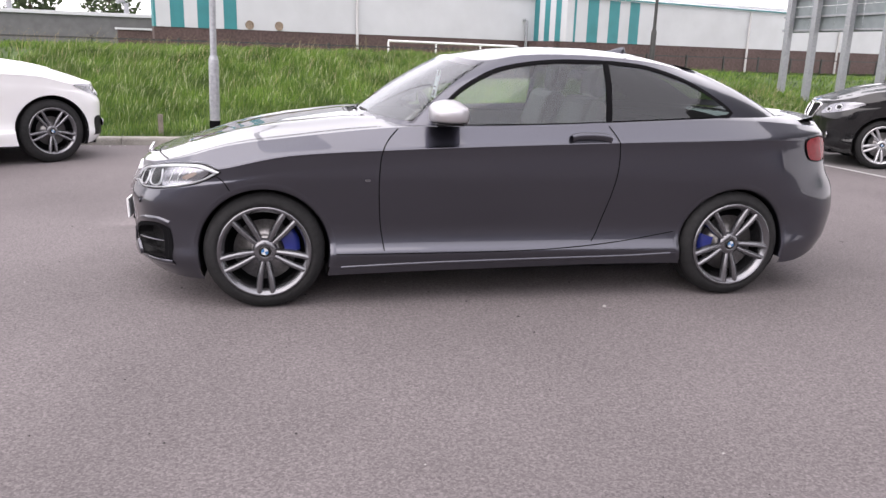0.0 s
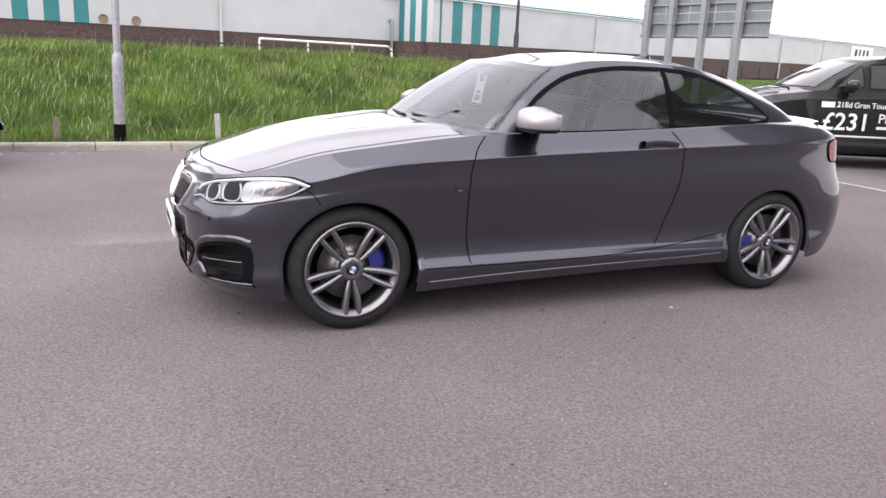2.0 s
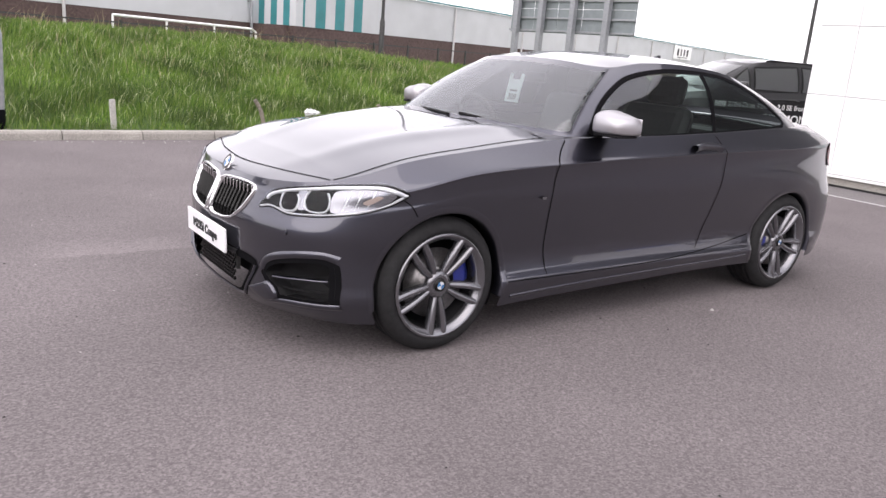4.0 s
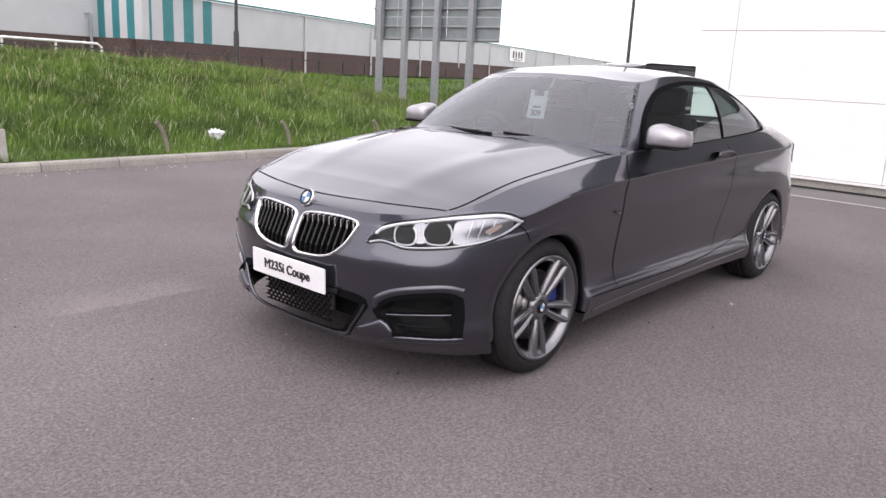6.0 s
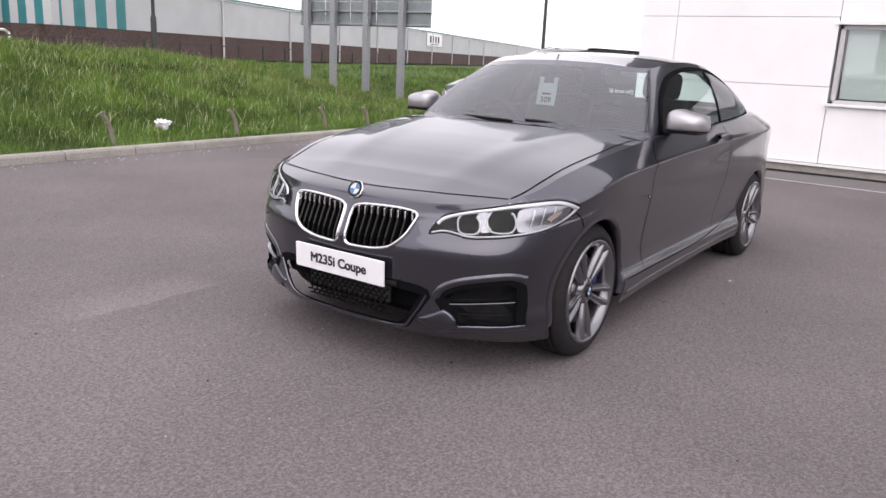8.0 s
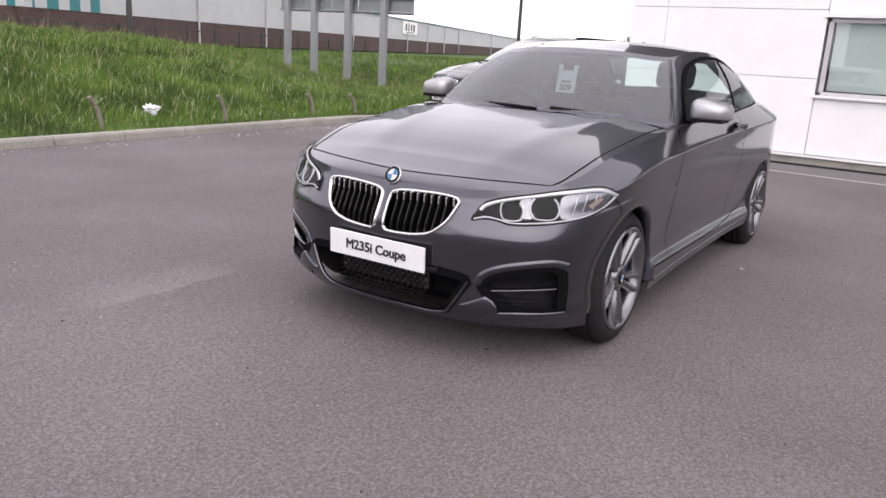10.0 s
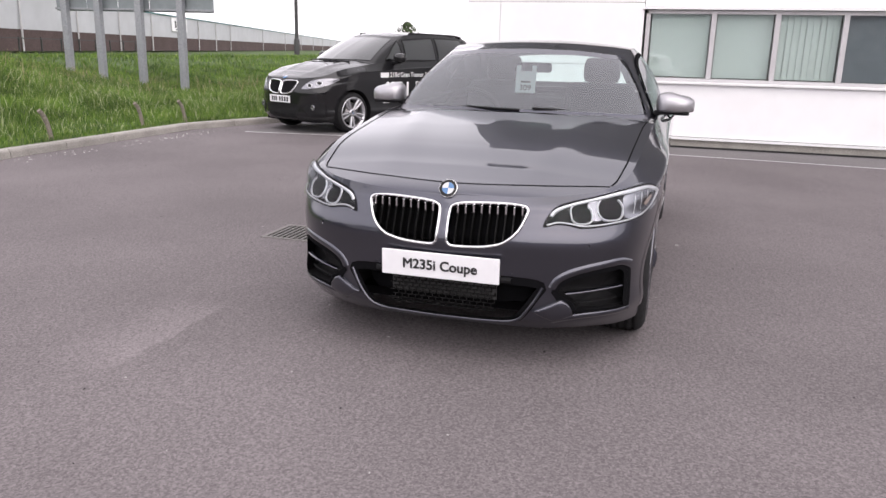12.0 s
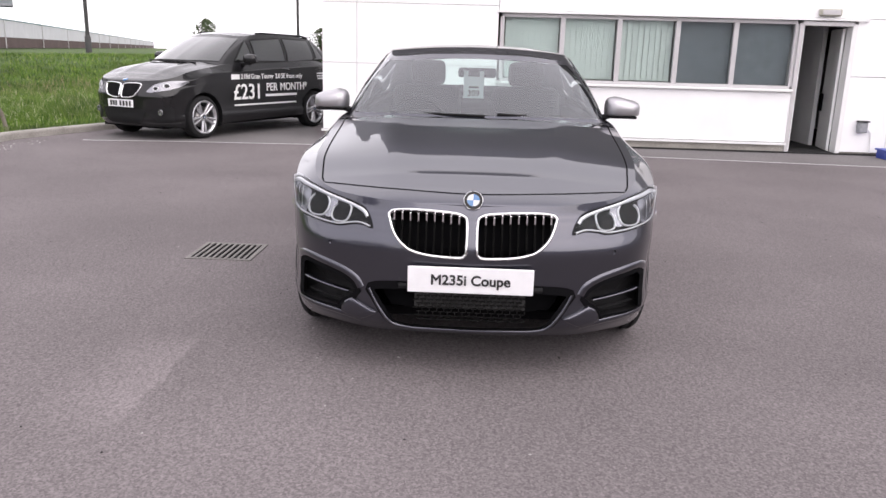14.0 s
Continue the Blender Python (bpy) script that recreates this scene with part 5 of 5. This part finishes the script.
# wheels
def wheel(car, x, y, z, radius, width, sgn, turn, spokes=5, mat=ALLOY, caliper=True, rim_r=.238):
    w = part("wheel", lathe([(-width / 2 + .02, rim_r), (-width / 2, rim_r + .012), (-width / 2 - .002, rim_r + .03), (-width / 2 + .012, radius - .022), (-width / 2 + .035, radius - .004)]
             + [(g + d, radius - h) for g in (-.055, -.018, .018, .055) for d, h in ((-.006, 0), (-.004, .008), (.004, .008), (.006, 0))] + [
                               (width / 2 - .035, radius - .004), (width / 2 - .012, radius - .022), (width / 2, rim_r + .02), (width / 2 - .02, rim_r)], 72, "y"),
             RUBBER, car, "black tyre on alloy wheel", True, pose(x, y, z, 0, turn, 0 if sgn < 0 else 180))
    f = -width / 2
    part("rim", lathe([(f + .005, rim_r + .008), (f - .006, rim_r + .006), (f - .008, rim_r - .004), (f + .004, rim_r - .012), (f + .012, rim_r - .024), (f + .05, rim_r - .03), (-f, rim_r - .03)], 72, "y"), mat, w, "bright alloy rim", True)
    part("wheel_well", lathe([(f + .16, rim_r - .03), (f + .16, .01)], 40, "y"), SHUT, w)
    part("brake_disc", lathe([(f + .075, .155), (f + .07, .165), (f + .07, .085), (f + .06, .08), (f + .05, .07), (f + .05, .001)], 40, "y"), DISC, w, "", True)
    for k in range(spokes):
        a0 = 2 * math.pi * k / spokes - math.pi / 2
        for d in (-1, 1):
            bm = bmesh.new()
            rows = []
            for q in np.linspace(0, 1, 7):
                r = .05 + (rim_r - .05) * q
                off = d * (.0095 + .005 * math.sin(q * math.pi) + .026 * q)
                cx, cz = r * math.cos(a0) - off * math.sin(a0), r * math.sin(a0) + off * math.cos(a0)
                t = Vector((-math.sin(a0), 0, math.cos(a0)))
                wd = .0122 + .0025 * math.sin(q * math.pi) + .0015 * q
                dep = f + .02 - .024 * q - .004 * math.sin(q * math.pi)
                c = Vector((cx, dep, cz))
                rows.append([bm.verts.new(c + t * wd * k2 + Vector((0, h, 0))) for k2, h in ((-1.25, .035), (-1, .009), (-.35, -.001), (.25, .0), (1, .007), (1.25, .035))])
            for p, q2 in zip(rows, rows[1:]):
                for j in range(5):
                    bm.faces.new((p[j], q2[j], q2[j + 1], p[j + 1]))
            bmesh.ops.recalc_face_normals(bm, faces=bm.faces)
            part("spoke", bm, mat, w, "", True)
        c = Vector((.043 * math.cos(a0 + .63), f + .02, .043 * math.sin(a0 + .63)))
        part("wheel_bolt", lathe([(-.006, .001), (-.006, .009), (.012, .01)], 8, "y", centre=c), DARK_STEEL, w)
    part("hub_face", lathe([(f + .016, .03), (f + .012, .04), (f + .02, .062), (f + .05, .066)], 32, "y"), mat, w, "", True)
    cap = part("hub_cap", lathe([(f + .009, .001), (f + .009, .02)], 24, "y"), DARK_STEEL, w, "blue and white centre cap", True)
    for q in range(4):
        part("quarter", lathe([(f + .0065, .001), (f + .0075, .0185)], 6, "y", q * math.pi / 2 + .3, (q + 1) * math.pi / 2 + .3), BLUE if q % 2 else PALE_ENAMEL, cap)
    part("cap_ring", lathe([(f + .007, .019), (f + .006, .026), (f + .012, .031)], 24, "y"), GLOSS_BLACK, w, "", True)
    if caliper:
        bm = lathe([(f + .05, .10), (f + .045, .155), (f + .06, .185), (f + .11, .185), (f + .11, .1)], 14, "y", radians(-19), radians(19))
        bmesh.ops.recalc_face_normals(bm, faces=bm.faces)
        part("brake_caliper", bm, CALIPER, w, "blue brake caliper", True, pose(0, 0, 0, 0, -turn + (-18 if caliper > 0 else 180) * 1.0, 0))
    return w


wheel(coupe, 0, -.738, .318, .318, .218, -1, 0, caliper=1)
wheel(coupe, 2.69, -.745, .315, .315, .235, -1, -5, caliper=-1)
wheel(coupe, 0, .738, .318, .318, .218, 1, 0, caliper=1)
wheel(coupe, 2.69, .745, .315, .315, .235, 1, 0, caliper=-1)


# ---- the other parked cars ----
def parked_car(name, place, paint, kx, ky, kz, g0, g1, roofc, label, rim_r, radius, spokes, lettering, plate_bars):
    car = thing(name, place, label, "car")
    sc = np.array([kx, ky, kz])
    hf = half * sc
    sh = mirrored(hf)
    hd = hood * sc
    arches = ((0.0, radius, radius + .045), (2.69 * kx, radius, radius + .045))

    def keep(c):
        return not any((c.x - ax) ** 2 + (c.z - az) ** 2 < r * r and abs(c.y) > .5 for ax, az, r in arches)

    sk = Skin([(sh, True), (hd, False)])
    bm = sheet(bmesh.new(), sh, True, keep)
    for v in bm.verts:
        for ax, az, r in arches:
            d = math.hypot(v.co.x - ax, v.co.z - az)
            if abs(v.co.y) > .5 and d < r + .025 and v.is_boundary and v.co.z > .22:
                v.co.x, v.co.z = ax + (v.co.x - ax) * r / d, az + (v.co.z - az) * r / d
    bmesh.ops.recalc_face_normals(bm, faces=bm.faces)
    bd = part("body", bm, paint, car, "", True)
    part("bonnet", sheet(bmesh.new(), hd), paint, car, "", True)
    part("underbody", boxed(-.6, 3.3, -.62, .62, .17, .24), SHUT, car)
    for ax, az, r in arches:
        for sgn in (-1, 1):
            bm = lathe([(sgn * .862 * ky, r), (sgn * .46, r + .01), (sgn * .46, .02)], 32, "y", radians(-25), radians(205), centre=(ax, 0, az))
            part("wheel_housing", bm, PLASTIC, bd, "", True)
    rows = []
    for v in (0, .33, .67, 1):
        row = []
        for a, b in zip(g0, g1):
            out = Vector((a[0] - b[0], a[1] - b[1], 0)).normalized()
            row.append(tuple(Vector(a).lerp(Vector(b), v) + (out + Vector((0, 0, .4))) * .03 * math.sin(math.pi * v)))
        rows.append(row)
    gh = grid_surface(rows, 8, 6)
    gc = mirrored(gh)
    part("cabin", sheet(bmesh.new(), gc, True), paint, car, "", True)
    rf = np.array([[(x, u * y, z + (max(lerp(x, roofc), z) - z) * (1 - abs(u) ** 2.2)) for u in np.linspace(-1, 1, 17)] for x, y, z in gh[:, -1]])
    part("roof", sheet(bmesh.new(), rf), paint, car, "", True)
    bm = bmesh.new()
    n = len(gh)
    grid = np.concatenate([gc[-int(2.55 * 8):, 2:-2], gc[:int(2.55 * 8) + 1, 2:-2]])
    grid = grid + np.array([-.006, 0, .006])
    part("windscreen", sheet(bm, grid), TINTED, car, "dark windscreen", True)
    gs = Skin([(gc, True)])
    zb, zt = g0[4][2] + .04, g1[4][2] - .05
    xa, xb = g0[3][0], g0[8][0]
    wins = [[(xa + .22, zb), (xa + .62, zb + .02), (xa + .62, zt - .06), (xa + .5, zt - .14)], [(xa + .70, zb), (xa + 1.45, zb), (xa + 1.45, zt), (xa + .72, zt - .05)],
            [(xa + 1.53, zb), (xa + 2.3, zb), (xa + 2.25, zt - .01), (xa + 1.53, zt)], [(xa + 2.38, zb), (xb - .12, zb + .06), (xb - .35, zt - .05), (xa + 2.33, zt - .02)]]
    for pl, way, sgn in ((side_l, LW, -1), (side_r, RW, 1)):
        for w in wins:
            g = part("side_window", patch(gs, dense(w, .06), pl, way, .004, 4), TINTED, car, "dark tinted side window", True)
            part("window_trim", rim_band(gs, dense(w, .06), pl, way, .02, .006), GLOSS_BLACK, g)
        for line in ([(xa + .32, zb - .06), (xa + .28, zb - .3), (xa + .30, .42)], [(xa + 1.49, zb - .05), (xa + 1.50, .7), (xa + 1.44, .42)], [(xa + 2.34, zb - .05), (xa + 2.40, .95), (xa + 2.05, .5), (xa + 2.0, .42)]):
            part("shut_line", strip(sk, [tuple(p) for p in catmull(line, 6)], pl, way, .007, .0015), SHUT, bd)
        for x in (xa + 1.35, xa + 2.25):
            part("door_handle", strip(sk, [(x - .1, zb - .13), (x, zb - .125), (x + .1, zb - .13)], pl, way, .03, .004, height=.03), paint, car, "", True)
        bm = bmesh.new()
        bmesh.ops.create_uvsphere(bm, u_segments=20, v_segments=12, radius=1)
        for v in bm.verts:
            v.co = Vector((.08 * v.co.x, .13 * math.copysign(abs(v.co.y) ** .7, v.co.y), .08 * math.copysign(abs(v.co.z) ** .7, v.co.z)))
        mr = part("door_mirror", bm, paint, car, "", True, pose(xa + .38, sgn * (.93 * ky + .03), zb + .04))
        part("mirror_arm", boxed(-.04, .04, -.1, .1, -.1, -.06, bevel=.01), PLASTIC, mr, "", False, pose(0, -sgn * .1, 0))
        # headlamp
        way2 = Vector((.8, -.6 * sgn, 0))
        hp = lambda u, v, sg=sgn: (lerp(u, [(.38, -.68), (.55, -.60), (.70, -.47), (.765, -.36), (.83, -.24), (.86, -.18)]) * kx, sg * u * ky, v * kz)
        lp = rounded([(.42, .615), (.46, .655), (.52, .70), (.60, .73), (.70, .75), (.78, .755), (.828, .745), (.80, .71), (.75, .67), (.68, .64), (.58, .62), (.48, .605)], 4)
        hl = part("headlamp", patch(sk, lp, hp, way2, .004, 5), LAMP_SILVER, car, "bright clear headlamp", True)
        for cu, cv, r in ((.54, .655, .032), (.66, .69, .036)):
            ring = [(cu + r * math.cos(a), cv + r * .8 * math.sin(a)) for a in np.linspace(0, 2 * math.pi, 20, endpoint=False)]
            part("light_ring", rim_band(sk, ring, hp, way2, .008, .008, .004), LAMP_BRIGHT, hl, "", True)
            part("projector", patch(sk, [(cu + (u - cu) * .7, cv + (v - cv) * .7) for u, v in ring], hp, way2, .008, 2), GLOSS_BLACK, hl)
        fp = lambda u, v: (-2.0, u * ky, v * kz)
        poly = [(u * sgn, v) for u, v in KIDNEY]
        kd = part("kidney_grille", patch(sk, poly, fp, FW, .004, 4), SHUT, car, "black radiator grille")
        part("grille_surround", rim_band(sk, poly, fp, FW, .02, .003, .015), CHROME, kd, "chrome grille surround", True)
        for i in range(8):
            u = .06 + i * .036
            part("grille_slat", strip(sk, [(u * sgn, .56), (u * sgn, .63), (u * sgn, .70)], fp, FW, .01, .005, height=.006), GLOSS_BLACK, kd)
        dz = [(u * sgn, v - .02) for u, v in DUCT]
        part("fog_recess", patch(sk, dz, fp, FW, .004, 4), PLASTIC, car, "black fog lamp recess")
        c = sk.throw(fp(.63 * sgn, .36), FW, .012)
        part("fog_lamp", lathe([(.0, .045), (-.012, .045), (-.012, .035), (-.004, .001)], 20, "x"), LAMP_SILVER, car, "round fog lamp", True, pose(*c))
        tl = rounded([(3.10, .89), (3.2, .95), (3.28, .94), (3.31, .86), (3.29, .76), (3.2, .76), (3.13, .80)], 4)
        part("tail_lamp", patch(sk, [(u * kx, v * kz) for u, v in tl], pl, way, .006, 4), RED_LENS, car, "red tail lamp", True)
        y = sgn * (g1[5][1] - .02)
        part("roof_rail", tube([(g1[4][0], y, g1[4][2] + .01), (g1[4][0] + .1, y, g1[4][2] + .022), (g1[7][0] - .1, y, g1[7][2] + .028), (g1[7][0] + .1, y, g1[7][2])], .016, 8), GLOSS_BLACK, car, "", True)
    part("lower_intake", patch(sk, INTAKE, fp, FW, .004, 5), PLASTIC, car, "black lower intake")
    p = sk.throw(fp(0, .46), FW, 0)
    pl = part("number_plate", boxed(-.012, 0, -.26, .26, -.055, .055, bevel=.003), PLATE, car, "white number plate with dark bars", False, pose(p.x - .004, 0, p.z))
    for i in plate_bars:
        part("bar", boxed(-.0145, -.0125, -.22 + i * .065, -.18 + i * .065, -.036, .036), INK, pl)
    b0 = sk.throw((-.665 * kx, 0, 3), TOPW, .0)
    b1 = sk.throw((-.635 * kx, 0, 3), TOPW, .0)
    part("bonnet_badge", lathe([(-.004, .041), (.004, .041), (.005, .001)], 24, "z"), BLUE, car, "round blue badge", True,
         pose(*b0, 0, -math.degrees(math.atan2(b1.z - b0.z, b1.x - b0.x)), 0))
    part("wiper", tube([(g0[0][0] + .02, -.5, g0[0][2] + .03), (g0[0][0] - .0, 0, g0[0][2] + .04), (g0[0][0] + .03, .5, g0[0][2] + .04)], .012, 6), PLASTIC, car)
    for ax, az, r in arches:
        for sgn in (-1, 1):
            wheel(car, ax, sgn * (.855 * ky - .115), az, radius, .225, sgn, 11 if ax else 3, spokes, ALLOY if paint is WHITE_PAINT else SILVER, 0, rim_r)
    if lettering:
        lettering(car, sk)
    return car


TINTED = material("dark_tinted_glass", (0.012, 0.015, 0.015), 0.04, 0.0, 1.0, coat_rough=0.0, spec=0.8)


def van_lettering(car, sk):
    """White vinyl words on the flank; the maker's name and the small print are bars."""
    def put(text, x, z, size):
        at = x
        for word in text.split():
            wide = len(word) * size * .56
            y = min(sk.throw((at + k * wide / 3, -2, z + dz * size), LW, .008).y for k in range(4) for dz in (-.35, 0, .35))
            ob = letters(word, size, WHITE_INK, car, pose(at, y, z, 90, 0, 0), "vinyl_lettering", .0008, "LEFT")
            at += max(v.co.x for v in ob.data.vertices) + size * .26

    def bar(x0, x1, z, h):
        y = sk.throw(((x0 + x1) / 2, -2, z), LW, .012).y
        part("vinyl_bar", boxed(x0, x1, y - .001, y + .001, z - h / 2, z + h / 2), WHITE_INK, car, "white vinyl bar")
    bar(.58, .77, .92, .08)
    put("218d Gran Tourer 2.0 SE from only", .80, .92, .11)
    put("£231", .62, .67, .34)
    put("PER MONTH*", 1.42, .74, .18)
    bar(1.42, 2.25, .61, .04)
    bar(.68, 2.25, .475, .025)
    bar(2.80, 3.06, .96, .025)
    bar(2.80, 3.02, .915, .025)
    bar(2.82, 3.0, .87, .025)


MPV0 = [(.22, 0, 1.10), (.27, .35, 1.10), (.40, .62, 1.10), (.56, .79, 1.09), (1.1, .82, 1.12), (1.7, .82, 1.15), (2.4, .81, 1.18), (2.9, .79, 1.2), (3.3, .74, 1.2), (3.48, .6, 1.18), (3.55, .3, 1.17), (3.56, 0, 1.17)]
MPV1 = [(1.15, 0, 1.575), (1.16, .3, 1.57), (1.2, .48, 1.555), (1.3, .585, 1.56), (1.5, .635, 1.59), (1.9, .64, 1.60), (2.4, .63, 1.595), (2.8, .615, 1.575), (3.08, .57, 1.53), (3.12, .45, 1.545), (3.14, .25, 1.55), (3.14, 0, 1.55)]
MPVR = [(1.13, 1.575), (1.4, 1.62), (1.9, 1.64), (2.5, 1.63), (3.14, 1.56)]
parked_car("people_carrier", pose(8.2, 4.9, 0, 0, 0, -25), BLACK_PAINT, 1.033, 1.02, 1.15, MPV0, MPV1, MPVR,
           "black people carrier with white sales lettering on its side", .245, .325, 5, van_lettering, (0, 1, 2, 3, 4.4, 5.2, 6))
SUV1 = [(x + .15, y * 1.03, z + .03) for x, y, z in MPV1]
SUV0 = [(x + .25 * (1 - x / 3.56), y * 1.03, z - .02) for x, y, z in MPV0]
parked_car("white_suv", pose(-3.1, 5.3, 0, 0, 0, 218), WHITE_PAINT, 1.04, 1.03, 1.17, SUV0, SUV1, [(x + .15, z + .03) for x, z in MPVR],
           "white sport utility car with dark alloy wheels", .26, .36, 5, None, (0, 1, 2, 3))

# shark fin aerial on the coupe
bm = bmesh.new()
rows = [[bm.verts.new((x, s * w, z)) for s, z in ((-1, 0), (-.5, h * .6), (0, h), (.5, h * .6), (1, 0))] for x, w, h in ((-.09, .004, .004), (-.03, .018, .025), (.03, .022, .05), (.06, .016, .055), (.075, .008, .02))]
for a, b in zip(rows, rows[1:]):
    for j in range(4):
        bm.faces.new((a[j], b[j], b[j + 1], a[j + 1]))
part("aerial", bm, PAINT, coupe, "", True, pose(2.22, 0, 1.384, 0, 6, 0))

# stones and flecks on the asphalt
def scatter(name, count, seed, size, area, mat, label):
    rng = np.random.default_rng(seed)
    bm = bmesh.new()
    for _ in range(count):
        x, y = rng.uniform(area[0], area[1]), rng.uniform(area[2], area[3])
        s = rng.uniform(*size)
        q = [bm.verts.new((x + s * math.cos(a) * rng.uniform(.6, 1.2), y + s * math.sin(a) * rng.uniform(.6, 1.2), .001)) for a in np.linspace(0, 2 * math.pi, 5, endpoint=False)]
        t = bm.verts.new((x, y, .001 + s * .7))
        for i in range(5):
            bm.faces.new((q[i], q[(i + 1) % 5], t))
    return tagged(link(name, bm, mat), label, "grit", kind="stuff")


PALE_GRIT = material("pale_grit", (0.34, 0.33, 0.32), 0.9)
DARK_GRIT = material("dark_grit", (0.03, 0.028, 0.028), 0.9)
scatter("pale_grit", 420, 5, (.003, .007), (-7, 9, -6, 6.3), PALE_GRIT, "scattered pale grit on the asphalt")
scatter("dark_grit", 500, 6, (.003, .009), (-7, 9, -6, 6.3), DARK_GRIT, "scattered dark grit on the asphalt")
scatter("kerb_debris", 160, 7, (.006, .02), (-3, 7, 6.05, 6.35), PALE_GRIT, "pale debris along the kerb")
speck = thing("pebble", (1.87, -.99, 0), "small pale pebble on the asphalt", "pebble")
bm = bmesh.new()
bmesh.ops.create_icosphere(bm, subdivisions=2, radius=.012)
part("stone", bm, PALE_GRIT, speck)


# far trees
LEAF = material("far_foliage", (0.05, 0.075, 0.03), 0.8, noise_scale=2, noise_amount=0.4)
BARK = material("bark", (0.08, 0.06, 0.045), 0.9, noise_scale=8, noise_amount=0.3)


def far_tree(x, y, z, h, seed):
    rng = np.random.default_rng(seed)
    t = thing("tree", (x, y, z), "dark green tree in the far distance", "tree", "distant trees")
    part("trunk", tube([(0, 0, 0), (.1, 0, h * .4), (.05, .1, h * .7)], .2, 8, taper=[.25, .18, .08]), BARK, t)
    bm = bmesh.new()
    for _ in range(900):
        a, r, k = rng.uniform(0, 6.28), rng.random() ** .5, rng.random()
        w = h * .38 * math.sin(math.pi * (.15 + .8 * k)) * (1 + .3 * math.sin(3 * a + seed))
        c = Vector((r * w * math.cos(a), r * w * math.sin(a), h * (.28 + .72 * k)))
        u, v = Vector(rng.normal(size=3)).normalized() * h * .035, Vector(rng.normal(size=3)).normalized() * h * .035
        bm.faces.new([bm.verts.new(c + d) for d in (u, v, -u, -v)])
    part("crown", bm, LEAF, t)


for i, (x, y, h) in enumerate(((88, 15, 3.6), (92, 19, 3.2), (95, 34, 4), (-30, 95, 10), (-40, 100, 11), (-22, 98, 9))):
    far_tree(x, y, .9, h, 20 + i)
